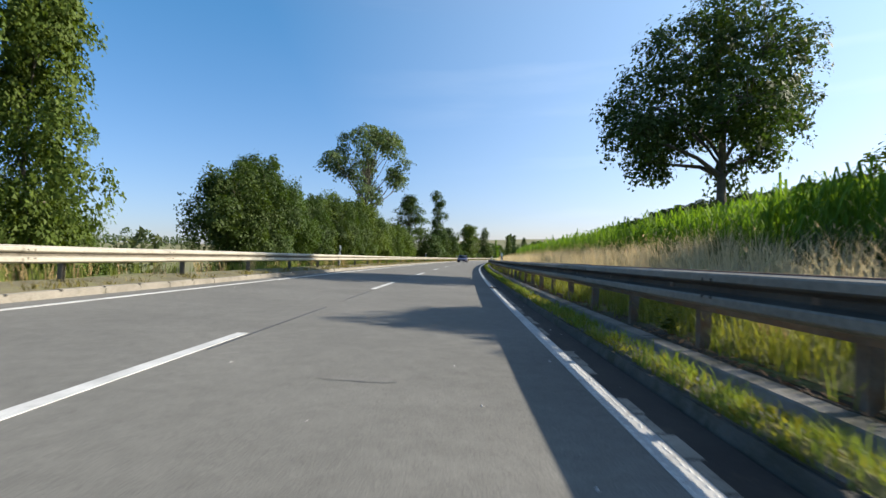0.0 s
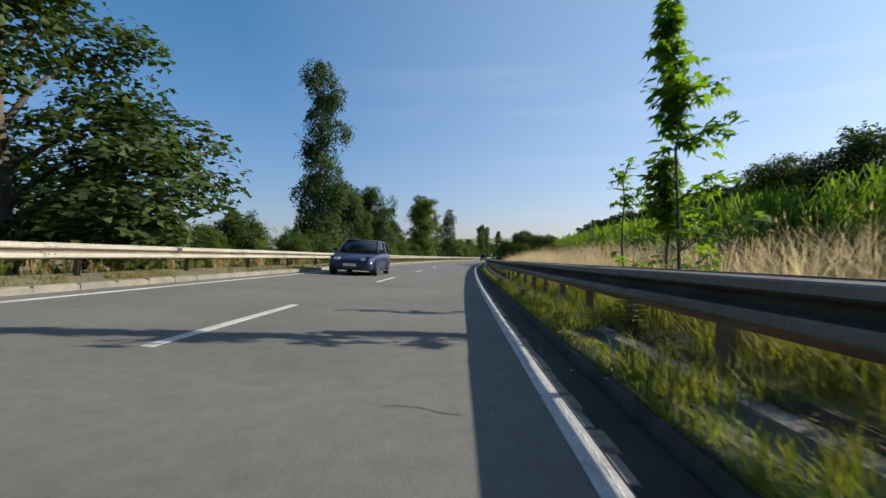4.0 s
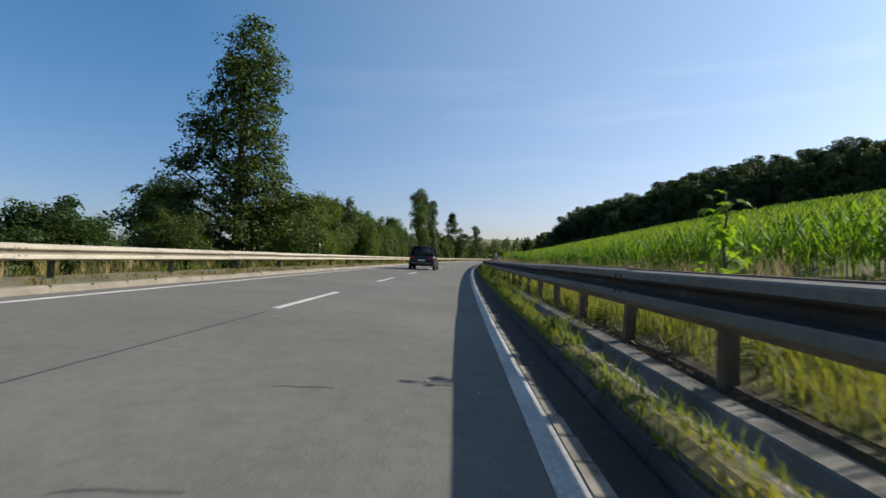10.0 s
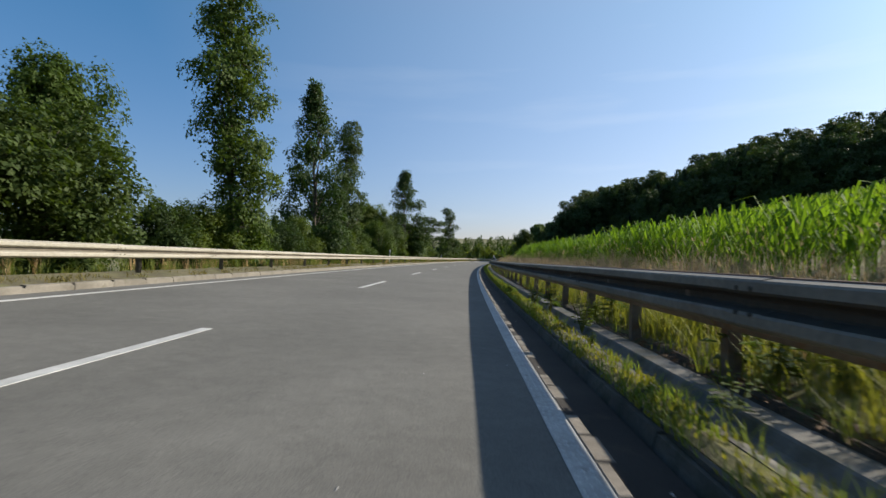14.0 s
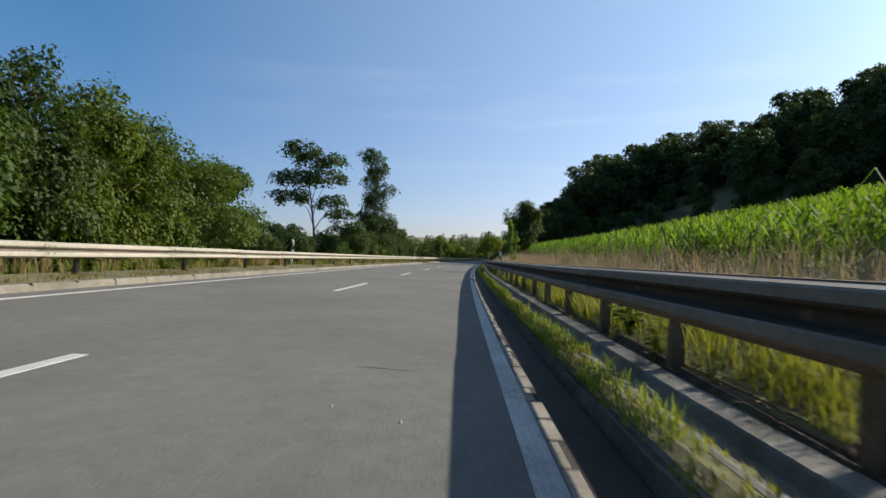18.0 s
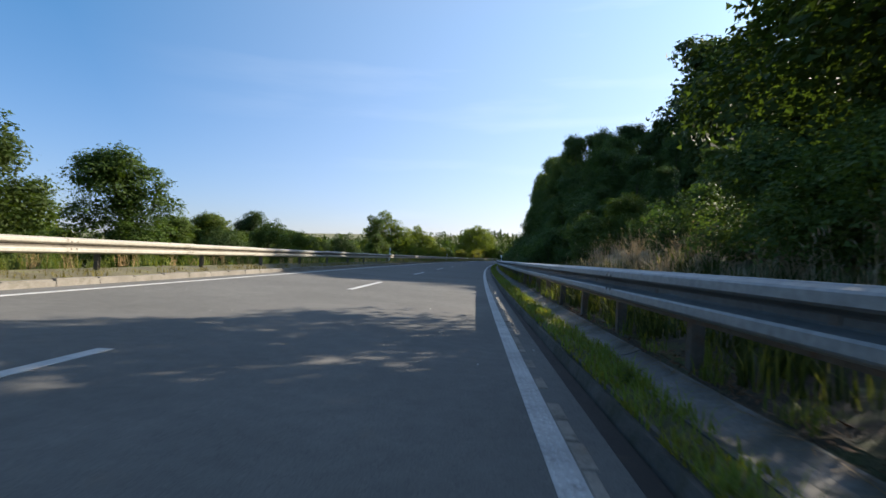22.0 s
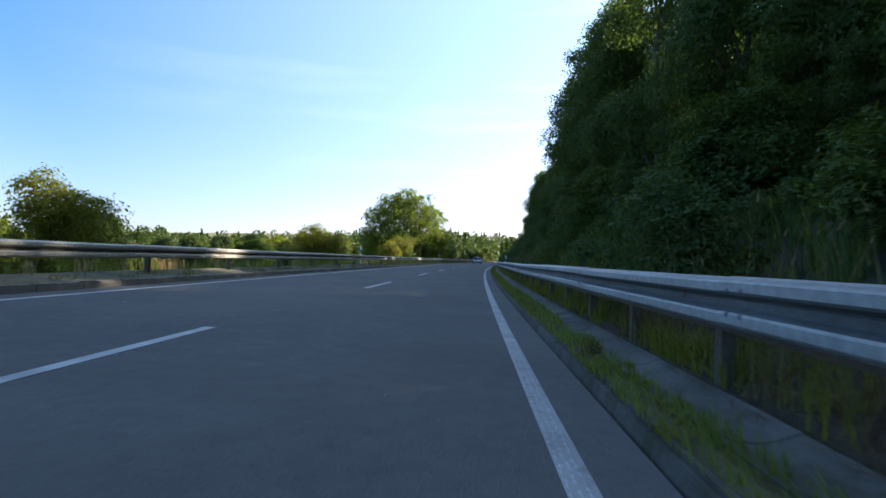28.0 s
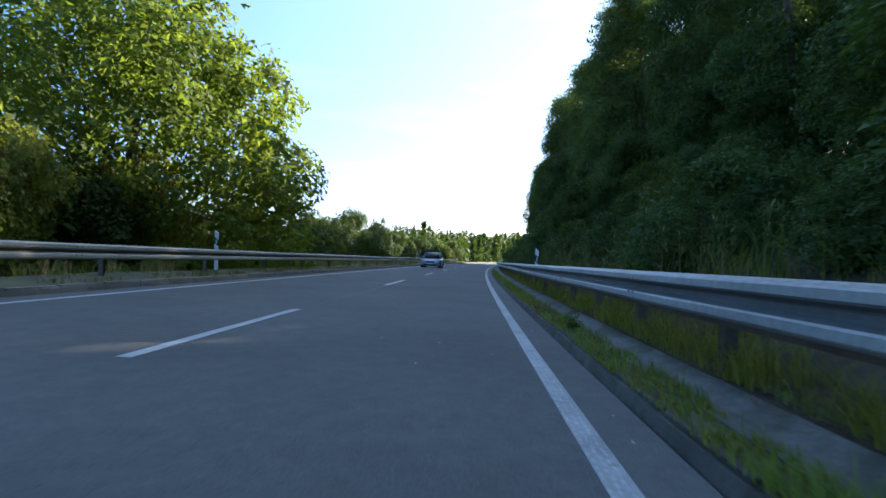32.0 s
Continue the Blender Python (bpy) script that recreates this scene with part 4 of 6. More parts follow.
IVY = (tree("ivy_tree", "ivy-clad tree with a narrow top and a wide skirt", "tree", 48, 15.0, 0.26, [(0.9, 0, 14.2, 0.9, 0.9, 0.9), (0.7, 0.2, 13.0, 1.5, 1.4, 1.0), (0.7, -0.2, 11.6, 1.8, 1.6, 1.1), (0.2, 0.2, 10.2, 2.0, 1.8, 1.1), (0.6, -0.1, 8.8, 1.9, 1.7, 1.1), (0.3, 0.2, 7.4, 2.1, 1.9, 1.1), (0.7, 0, 6.0, 1.9, 1.8, 1.1), (0.7, 0.2, 4.6, 2.4, 2.2, 1.1), (0.9, -0.2, 3.0, 2.5, 2.2, 1.2), (0.8, 0, 1.2, 2.6, 2.2, 1.2), (-1.7, 0.3, 9.0, 1.0, 0.9, 0.7), (-1.9, -0.3, 7.2, 1.2, 1.1, 0.7), (-3.1, 0.2, 6.6, 1.0, 0.8, 0.5), (-2.4, 0.4, 5.2, 1.6, 1.4, 0.9), (-4.4, 0.2, 5.0, 1.3, 0.9, 0.5), (-3.4, -0.4, 3.8, 1.9, 1.6, 0.9), (-5.2, 0, 3.4, 1.2, 1.0, 0.5), (-2.2, 0.5, 2.2, 2.2, 1.8, 1.1), (-4.2, 0.2, 1.8, 1.7, 1.4, 0.9), (3.0, 0.3, 4.4, 0.8, 0.8, 0.5), (3.2, -0.2, 2.2, 1.2, 1.1, 0.9)], 1000, 36, 0.16, 0.5, LEAF_DARK, count=18, fork=0.12, flat=0.5, hollow=0.4), 15.0)
COLUMN_B = (tree("poplar", "slender pale-leaved tree with open gaps", "tree", 37, 15.0, 0.2, stack_blobs(7, 0.6, 15.0, 3.8, 3.4, 17, 0.3), 800, 36, 0.17, 0.48, LEAF_FRESH, count=14, fork=0.12, twigs=80), 15.0)
SINGLE = (tree("larch_tree", "spreading open tree on a thin straight trunk", "tree", 38, 10.0, 0.11, [(-1.0, 0, 9.0, 1.5, 1.4, 0.6), (0.4, 0.3, 8.2, 1.9, 1.6, 0.6), (-1.4, 0.3, 7.0, 1.9, 1.6, 0.55), (1.0, -0.2, 6.8, 1.6, 1.5, 0.5), (-1.7, 0.2, 5.6, 1.6, 1.5, 0.5), (1.1, 0.4, 5.2, 1.3, 1.3, 0.45), (-3.6, 0.1, 3.2, 1.3, 0.9, 0.35), (-2.2, 0.3, 3.0, 1.2, 0.9, 0.3), (2.4, 0.2, 3.2, 1.3, 1.0, 0.45), (1.4, -0.4, 1.8, 1.2, 1.0, 0.5), (-1.0, 0.5, 1.6, 1.0, 0.9, 0.5), (1.6, 0.5, 4.2, 1.1, 1.0, 0.4)], 560, 24, 0.16, 0.36, LEAF_DARK, count=12, fork=0.15, flat=0.4, twigs=60), 10.0)
DOME = (tree("lime_tree", "broad domed tree in bright yellow-green leaf", "tree", 46, 12.0, 0.3, [(5.6 * math.sin(p) * math.cos(a), 5.6 * math.sin(p) * math.sin(a), 3.6 + 6.6 * math.cos(p), 2.0, 2.0, 1.7) for p, k in ((0.05, 1), (0.5, 6), (0.95, 9), (1.4, 11), (1.8, 9)) for a in np.arange(k) * 6.283 / k + p] + [(0, 0, 6.0, 3.0, 3.0, 3.0)], 1900, 36, 0.19, 0.58, LEAF_LIME, count=24), 12.0)
TENT = (tree("walnut_tree", "open pyramid-shaped tree, sunlit at the top", "tree", 49, 12.0, 0.26, [(-1.5, 0, 10.8, 1.3, 1.3, 1.1), (-2.6, 0.5, 9.2, 1.8, 1.8, 1.2), (0.0, -0.4, 9.2, 1.8, 1.8, 1.2), (-3.8, 0, 7.3, 1.9, 1.9, 1.3), (-1.2, 0.6, 7.6, 2.2, 2.2, 1.4), (1.6, 0, 7.4, 2.0, 2.0, 1.2), (-4.7, 0.4, 5.1, 2.0, 2.0, 1.4), (-2.0, -0.5, 5.3, 2.4, 2.4, 1.5), (0.8, 0.5, 5.4, 2.4, 2.3, 1.5), (3.4, 0, 5.4, 1.8, 1.8, 1.2), (-5.0, 0, 2.8, 2.2, 2.2, 1.4), (-1.8, 0.3, 2.9, 2.6, 2.5, 1.5), (1.6, -0.4, 2.9, 2.4, 2.3, 1.5), (4.4, 0.2, 3.2, 2.0, 2.0, 1.3), (5.6, 0, 1.6, 1.7, 1.8, 1.1), (0, 0, 1.0, 3.6, 3.0, 1.1)], 900, 36, 0.2, 0.6, LEAF_LIME, count=16, fork=0.1, flat=0.6, twigs=60), 12.0)
BUSH = (tree("hedge_shrub", "dense green hedgerow shrub in full leaf", "shrub", 39, 5.0, 0.09, round_blobs(9, -0.2, 5.0, 6.0, 30, 0.78, 0.34), 760, 36, 0.112, 0.38, LEAF_FRESH, count=12, fork=0.05), 5.0)
BUSH_B = (tree("hedge_shrub", "dark hedgerow shrub with upright shoots", "shrub", 40, 5.0, 0.09, round_blobs(10, -0.2, 4.3, 5.4, 26, 0.78, 0.34) + [(0.8, 0.2, 4.4, 0.25, 0.25, 0.6), (-1.0, 0.4, 4.2, 0.25, 0.25, 0.7), (0.1, -0.9, 4.5, 0.25, 0.25, 0.6), (1.6, -0.7, 3.9, 0.25, 0.25, 0.6)], 740, 36, 0.11, 0.37, LEAF_DARK, count=12, fork=0.05), 5.0)
BUSH_Y = (tree("willow_shrub", "yellow-green bushy roadside shrub", "shrub", 41, 4.0, 0.07, round_blobs(11, -0.2, 4.0, 7.0, 26, 0.78, 0.33), 680, 36, 0.115, 0.40, LEAF_YELLOW, count=10, fork=0.05), 4.0)
BRAMBLE = (tree("bramble_bush", "low tangled undergrowth at the forest edge", "shrub", 47, 4.0, 0.05, round_blobs(15, -0.3, 4.0, 6.5, 26, 0.8, 0.32), 620, 34, 0.12, 0.42, LEAF_WOOD, count=10, fork=0.05), 4.0)
WOOD_A = (tree("forest_tree", "dark forest-edge tree leafy to the ground", "tree", 42, 15.0, 0.22, round_blobs(12, -0.3, 15.0, 9.5, 52, 0.75, 0.30), 1100, 52, 0.14, 0.60, LEAF_WOOD, fork=0.1), 15.0)
WOOD_B = (tree("forest_tree", "tall shaded tree at the forest edge", "tree", 43, 17.0, 0.25, round_blobs(13, -0.3, 17.0, 8.5, 52, 0.75, 0.30), 1100, 52, 0.14, 0.60, LEAF_WOOD, fork=0.1), 17.0)
FAR_TREE = (tree("hill_tree", "dark leafy tree of the hillside wood", "tree", 44, 16.0, 0.3, round_blobs(14, -0.5, 16.0, 11.0, 30, 0.72, 0.38), 400, 34, 0.42, 0.95, LEAF_HILL, count=4), 16.0)
SPRUCE = (tree("spruce", "dark pointed spruce among the wood", "tree", 45, 20.0, 0.25, [(0, 0, z, (20 - z) * 0.17 + 0.25, (20 - z) * 0.17 + 0.25, 0.5) for z in np.arange(1.5, 20, 0.9)], 420, 14, 0.5, 0.6, NEEDLE, count=0, flat=0.35, hollow=0.2), 20.0)

TIP = {}
for proto in (BROAD, BROAD_B, DOME, TENT, IVY, OAK, OPEN, LAYERED, COLUMN, COLUMN_B, SINGLE, BUSH, BUSH_B, BUSH_Y, BRAMBLE, WOOD_A, WOOD_B, FAR_TREE, SPRUCE):
    TIP[proto[0].name] = proto[0]["tip"]
    del proto[0]["tip"]


def sunny(s, d, top):
    """Keeps the gap in the wood through which the sun reaches the road."""
    foot = s - 0.62 * (d - 2.7)
    return min(top, 0.50 * (d - 1.5)) if (421 < foot < 438 and d < 70) or (375 < foot <= 421 and 13 < d < 140) else top


def edge_height(s):
    """The wood starts low and grows to its full height."""
    return float(np.interp(s, [438, 452, 463, 474, 491, 504, 526, 545, 571, 592, 605, 621, 645], [0.5, 0.55, 0.85, 0.97, 1.02, 1.10, 1.22, 1.27, 1.31, 1.10, 1.02, 1.17, 1.28]))


# row along the outer side
LEFT = [
    (BROAD, 20.0, -15.2, 12.8, 0.6), (OPEN, 71.1, -12.5, 20.0, 0.86), (BROAD_B, 65.3, -27.0, 14.2, 0.95), (LAYERED, 98.2, -11.2, 13.0, 1.65),
    (COLUMN, 126.0, -9.8, 17.6, 0.72), (BROAD_B, 138.0, -10.2, 8.6, 0.9), (BROAD_B, 146.5, -10.0, 9.6, 0.9),
    (BROAD, 158.0, -15.5, 6.2, 1.18), (BROAD, 166.0, -15.5, 7.2, 1.18), (BROAD, 173.5, -16.0, 8.3, 1.18), (BROAD_B, 180.0, -16.0, 8.4, 1.18), (BROAD, 187.0, -16.0, 7.8, 1.18),
    (COLUMN_B, 185.0, -8.8, 13.2, 1.15), (BROAD, 197.0, -10.8, 13.2, 0.84), (IVY, 228.5, -10.2, 14.4, 1.2, 0), (BROAD_B, 231.5, -15.8, 6.0, 0.95),
    (COLUMN_B, 297.7, -8.6, 14.2, 0.82), (BROAD, 291.6, -12.5, 8.4, 0.72), (BROAD, 341.0, -12.0, 8.2, 0.95), (BROAD_B, 347.0, -12.5, 8.0, 0.95), (LAYERED, 316.0, -10.6, 15.6, 0.8), (COLUMN, 327.0, -10.8, 15.4, 0.75), (LAYERED, 354.0, -9.2, 14.6, 1.1),
    (SINGLE, 388.1, -9.6, 10.3, 1.05, 0), (COLUMN, 409.7, -9.2, 14.4, 0.9), (BROAD, 415.5, -10.4, 6.6, 0.94), (BROAD_B, 423.0, -10.0, 5.7, 1.06), (BROAD, 429.0, -9.8, 5.6, 1.06),
    (BROAD, 437.5, -10.6, 4.7, 1.12), (COLUMN_B, 477.5, -9.8, 5.6, 1.1), (TENT, 491.5, -10.8, 7.3, 1.1, 0), (TENT, 512.5, -10.0, 6.6, 1.05, 20),
    (DOME, 617.0, -12.9, 13.2, 0.92), (BUSH_Y, 596.0, -10.6, 3.5, 0.8), (BUSH_Y, 601.0, -10.3, 4.2, 0.8), (BUSH_Y, 607.0, -9.9, 4.6, 0.8), (BUSH_Y, 613.0, -9.6, 4.6, 0.8), (BUSH_Y, 563.0, -9.6, 3.3, 1.15), (BUSH_Y, 541.0, -10.8, 3.4, 0.9), (BUSH_Y, 536.0, -11.0, 2.8, 0.9), (BUSH_Y, 568.0, -9.9, 3.0, 1.1),
    (BROAD_B, 521.0, -48.0, 10.2, 1.18), (BROAD, 513.0, -52.0, 9.0, 1.30), (BROAD_B, 534.0, -50.0, 8.5, 1.30), (BROAD, 548.0, -55.0, 8.0, 1.30),
]
for k in range(44):
    s = 470 + 6.6 * k + tree_rnd.uniform(-2, 2)
    LEFT.append(((BROAD, DOME, BROAD_B, BROAD)[tree_rnd.randint(4)], s, -46 - 9 * (k % 3) + tree_rnd.uniform(-3, 3), tree_rnd.uniform(4.7, 7.1), tree_rnd.uniform(1.0, 1.5)))
for proto, s, d, top, w, *turned in LEFT:
    plant(proto, s, d, top=top, width=w, turn=turned[0] if turned else None)
# hedges: (from, to, lateral, top low, top high, step)
for a, b, d, lo, hi, step in [(-12, 24, -17, 3.5, 5.5, 5.0), (28, 60, -10.8, 5.8, 7.0, 3.2), (46, 62, -10.0, 5.4, 7.0, 3.2), (62, 92, -10.0, 5.0, 6.2, 3.2), (74, 92, -13.0, 5.6, 7.0, 4.5), (104, 124, -10.0, 2.2, 3.4, 3.2), (128, 156, -10.5, 3.0, 4.2, 3.2), (150, 182, -10.2, 2.4, 3.6, 3.2),
                              (203, 226, -11.5, 2.4, 3.4, 3.4), (232, 245, -9.6, 4.8, 5.8, 3.0), (246, 252, -10.0, 6.4, 7.0, 2.6), (252, 262, -9.8, 5.4, 6.4, 3.0), (258, 290, -9.6, 5.2, 6.2, 3.0), (294, 332, -10.0, 2.6, 4.0, 3.4), (336, 374, -9.9, 5.2, 7.0, 3.4), (330, 372, -13.5, 4.5, 6.0, 5.0),
                              (376, 404, -9.2, 2.2, 3.2, 3.2), (400, 430, -9.4, 3.0, 4.4, 3.2), (446, 474, -10.5, 1.6, 3.0, 4.0), (480, 512, -10.5, 2.0, 3.4, 4.0), (516, 600, -11.0, 0.7, 1.5, 4.2), (600, 640, -11, 3.0, 4.6, 3.6), (640, 740, -10, 3.0, 6.0, 5.0)]:
    s = a
    while s < b:
        plant((BUSH, BUSH_B)[tree_rnd.randint(2)], s + tree_rnd.uniform(-1, 1), d + tree_rnd.uniform(-1.0, 0.8), top=tree_rnd.uniform(lo, hi), width=tree_rnd.uniform(0.9, 1.25))
        s += step

# inner side
plant(OAK, 23.5, 13.9, top=13.0, turn=0, width=0.86)
plant(BROAD, 9.6, 14.4, top=6.2, width=1.75)
s = 18.0
while s < 122:
    d = float(np.interp(s, [18, 75, 122], [13.2, 11.6, 11.6]))
    plant(BRAMBLE, s, d + tree_rnd.uniform(-0.5, 0.5), h=tree_rnd.uniform(0.8, 1.5), width=1.25)
    s += tree_rnd.uniform(2.2, 4.2)
for s, d, top in [(95.5, 12.2, 3.8), (100, 12.8, 3.9), (128, 9.6, 2.4), (134, 9.4, 2.6), (140, 9.2, 2.9), (145, 9.0, 3.2), (149.0, 9.0, 3.4), (152.5, 9.2, 3.8), (156, 9.2, 3.2), (159.5, 9.5, 2.3), (170.4, 9.6, 4.0), (173.6, 9.6, 3.9), (176.6, 9.6, 3.4), (180, 9.8, 2.6), (130, 7.6, 1.5), (134, 7.5, 1.6), (138, 7.4, 1.7), (142, 7.3, 1.8), (145.5, 7.2, 1.9), (148.5, 7.1, 2.0), (151.5, 7.1, 2.1), (154.5, 7.2, 2.1), (157.5, 7.3, 1.8)]:
    plant((BUSH_B, BUSH)[tree_rnd.randint(2)], s, d, top=top * (1.0 if not 126 < s < 161 else 1.35 if d < 8 else 1.14), width=1.0)
for s, h in [(140.0, 0.9), (142.0, 1.0), (144.0, 1.15), (146.0, 1.25), (148.0, 1.2), (150.2, 1.1), (152.5, 1.0)]:
    plant(BRAMBLE, s, 6.5, h=h, width=1.1)
plant(BROAD_B, 427.5, 10.4, top=9.6, width=1.1)
for s, d, h in [(418.5, 7.8, 1.2), (421.5, 7.7, 1.5), (424.5, 7.6, 1.8), (427.5, 7.8, 2.0), (430.5, 7.8, 1.6), (434.0, 8.0, 1.2)]:
    plant(BRAMBLE, s, d, h=h, width=1.1)
plant(BUSH_B, 446.0, 8.6, top=3.6, width=0.8)
# wall of wood beside the road
for row, (d, lo, hi, step) in enumerate([(8.6, 2.8, 4.8, 3.2), (12.8, 12.8, 15.0, 3.8), (18.0, 13.0, 15.5, 5.5), (23.5, 15.5, 18.0, 7.5), (6.6, 1.2, 2.1, 2.6), (11.0, 5.0, 8.0, 4.0), (9.3, 2.6, 4.4, 3.4), (7.4, 1.7, 2.8, 2.5)]):
    s = 438 if row in (0, 4, 5, 6, 7) else 446 + row * 1.7
    while s < 730:
        kind = (BRAMBLE if row in (4, 6, 7) else BUSH if row == 0 and tree_rnd.rand() < 0.4 else (WOOD_A, WOOD_B)[tree_rnd.randint(2)])
        plant(kind, s + tree_rnd.uniform(-1, 1), d + tree_rnd.uniform(-0.8, 0.8), top=sunny(s, d, tree_rnd.uniform(lo, hi) * (edge_height(s) if row in (1, 2, 3) else 1.0)), width=(1.08, 0.74, 1.0, 1.0, 1.0, 1.2, 1.1, 1.1)[row] * tree_rnd.uniform(0.9, 1.15))
        s += step * tree_rnd.uniform(0.85, 1.2)
# wooded hill above the field
for row in range(9):
    d = 14.0 + row * 3
    while d < 300:
        s = 440 - 0.45 * (d - 12) + row * 9 + tree_rnd.uniform(-3, 3)
        kind = SPRUCE if tree_rnd.rand() < 0.06 else FAR_TREE
        h = (tree_rnd.uniform(6, 11), tree_rnd.uniform(11, 15))[row] if row < 2 else tree_rnd.uniform(14, 18)
        q = d + tree_rnd.uniform(-2, 2)
        ground_z = float(land(s, q))
        h = max(2.5, sunny(s, q, ground_z + h) - ground_z) * (edge_height(s) if q < 45 else 1.0)
        plant(kind, s, q, h=h, width=tree_rnd.uniform(0.9, 1.2) * (1.0 if row else 1.2))
        d += (5.5 if row == 0 else 7.0) + d * 0.02


def far_wood(name, n, s_range, d_range, h_range, seed, share, mat, label, where=None):
    """Woods a long way off: crowns of large leaf sprays in one mesh."""
    rs = np.random.RandomState(seed)
    s, d = rs.uniform(*s_range, n), rs.uniform(*d_range, n)
    if where is not None:
        k = where(s, d)
        s, d = s[k], d[k]
    n = len(s)
    a = s / RADIUS
    p = np.stack([RADIUS - (RADIUS - d) * np.cos(a), (RADIUS - d) * np.sin(a), land(s, d)], 1)
    h = rs.uniform(*h_range, n)
    point = rs.rand(n) < share
    w = np.where(point, h * 0.28, h * 0.62)
    m = 130
    idx = np.repeat(np.arange(n), m)
    u = rs.normal(size=(n * m, 3))
    u /= np.linalg.norm(u, axis=1)[:, None]
    q = rs.rand(n * m)
    z = np.where(point[idx], q, 0.5 + 0.5 * u[:, 2])
    r = np.where(point[idx], (1 - q) * 0.5 + 0.02, 0.5 * np.sqrt(np.maximum(0.05, 1 - u[:, 2] ** 2))) * (0.8 + 0.3 * rs.rand(n * m))
    ang = rs.rand(n * m) * 6.283
    c = p[idx] + np.stack([np.cos(ang) * r * w[idx], np.sin(ang) * r * w[idx], h[idx] * (0.02 + 0.96 * z)], 1)
    size = (h[idx] * 0.13 * rs.uniform(0.6, 1.3, n * m))[:, None]
    t, b = rs.normal(size=(n * m, 3)), rs.normal(size=(n * m, 3))
    t /= np.linalg.norm(t, axis=1)[:, None]
    b /= np.linalg.norm(b, axis=1)[:, None]
    ob = tris_object(name, np.stack([c - t * size * 0.6, c + t * size * 0.4 + b * size * 0.5, c + t * size * 0.4 - b * size * 0.5], 1), mat)
    return tagged(ob, label, "woods", kind="stuff")


far_wood("valley_woods", 520, (-250, 900), (-430, -60), (6, 12), 71, 0.12, LEAF_FAR, "distant hedges and copses across the valley", lambda s, d: (np.sin(s * 0.021) + np.sin(d * 0.045 + 1) + np.sin(s * 0.05 + d * 0.03)) > 0.1)
far_wood("valley_hedge", 150, (380, 760), (-95, -60), (5, 8), 72, 0.05, LEAF_FAR, "line of trees behind the meadow")
far_wood("end_woods", 900, (760, 1300), (-420, 120), (11, 19), 73, 0.4, LEAF_DARK, "mixed conifer woods on the far hillside", lambda s, d: np.abs(d + 1) > 9)
far_wood("valley_slopes", 260, (-200, 800), (-1200, -430), (12, 18), 74, 0.3, LEAF_DARK, "wooded slope beyond the valley")

# ------------------------------------------------------------------ maize field
corn_rnd = np.random.RandomState(51)


def blades(base, height, width, lean_dir, lean, rs, mid=0.55):
    """Curved blades as two quads each, from arrays: (2n, 4, 3)."""
    n = len(base)
    side = np.stack([-lean_dir[:, 1], lean_dir[:, 0], np.zeros(n)], 1) * width[:, None] * 0.5
    up = np.zeros((n, 3))
    up[:, 2] = height
    m = base + up * mid + lean_dir * (lean * 0.3)[:, None]
    t = base + up + lean_dir * lean[:, None]
    a = np.stack([base - side, base + side, m + side * 0.8, m - side * 0.8], 1)
    b = np.stack([m - side * 0.8, m + side * 0.8, t + side * 0.08, t - side * 0.08], 1)
    return np.concatenate([a, b])


def flat_dirs(rs, n):
    a = rs.rand(n) * 6.283
    return np.stack([np.cos(a), np.sin(a), np.zeros(n)], 1)


def spots(s, d, z=None):
    a = s / RADIUS
    z = land(s, d) if z is None else z
    return np.stack([RADIUS - (RADIUS - d) * np.cos(a), (RADIUS - d) * np.sin(a), z], 1)


def maize(n, s0, s1, d_of, depth, h, leafs, wide, power=1.0):
    rs = corn_rnd
    s = rs.uniform(s0, s1, n)
    d = d_of(s) + depth * rs.rand(n) ** power
    d = np.round(d / 0.75) * 0.75 + rs.normal(size=n) * 0.06
    keep = s < 426 - 0.45 * (d - 12)
    s, d = s[keep], d[keep]
    p = spots(s, d)
    n = len(p)
    hh = h * np.interp(s, [-60, 100, 150, 190, 216, 245, 265, 310, 330, 342, 354, 364, 373, 385, 402, 430], [0.90, 0.90, 0.86, 0.76, 0.60, 0.58, 0.66, 0.82, 0.94, 0.86, 0.66, 0.56, 0.66, 0.70, 0.85, 0.88]) * (0.85 + 0.3 * rs.rand(n))
    out = []
    # stalk
    out.append(blades(p, hh * 0.95, np.full(n, 0.03 * wide), flat_dirs(rs, n), rs.rand(n) * 0.1, rs))
    # arching leaves
    for k in range(leafs):
        q = (k + 0.6) / (leafs + 0.3)
        b = p.copy()
        b[:, 2] += hh * (0.12 + 0.70 * q)
        ln = (0.36 + 0.26 * rs.rand(n))
        dirs = flat_dirs(rs, n)
        w = np.full(n, 0.055 * wide)
        side = np.stack([-dirs[:, 1], dirs[:, 0], np.zeros(n)], 1) * w[:, None] * 0.5
        rise = hh * (0.22 + 0.14 * rs.rand(n))
        m = b + dirs * (ln * 0.4)[:, None]
        m[:, 2] += rise
        t = b + dirs * ln[:, None]
        t[:, 2] += rise * (0.9 - 1.3 * rs.rand(n))
        out.append(np.stack([b - side * 0.5, b + side * 0.5, m + side, m - side], 1))
        out.append(np.stack([m - side, m + side, t + side * 0.1, t - side * 0.1], 1))
    return np.concatenate(out)


def field_edge(s):
    return np.interp(s, [-60, 20, 75, 110, 150, 185, 230, 265, 300, 337, 380, 414, 430], [9.6, 9.3, 9.1, 9.6, 11.5, 9.4, 8.6, 7.6, 8.0, 8.2, 8.7, 10.4, 12.0])


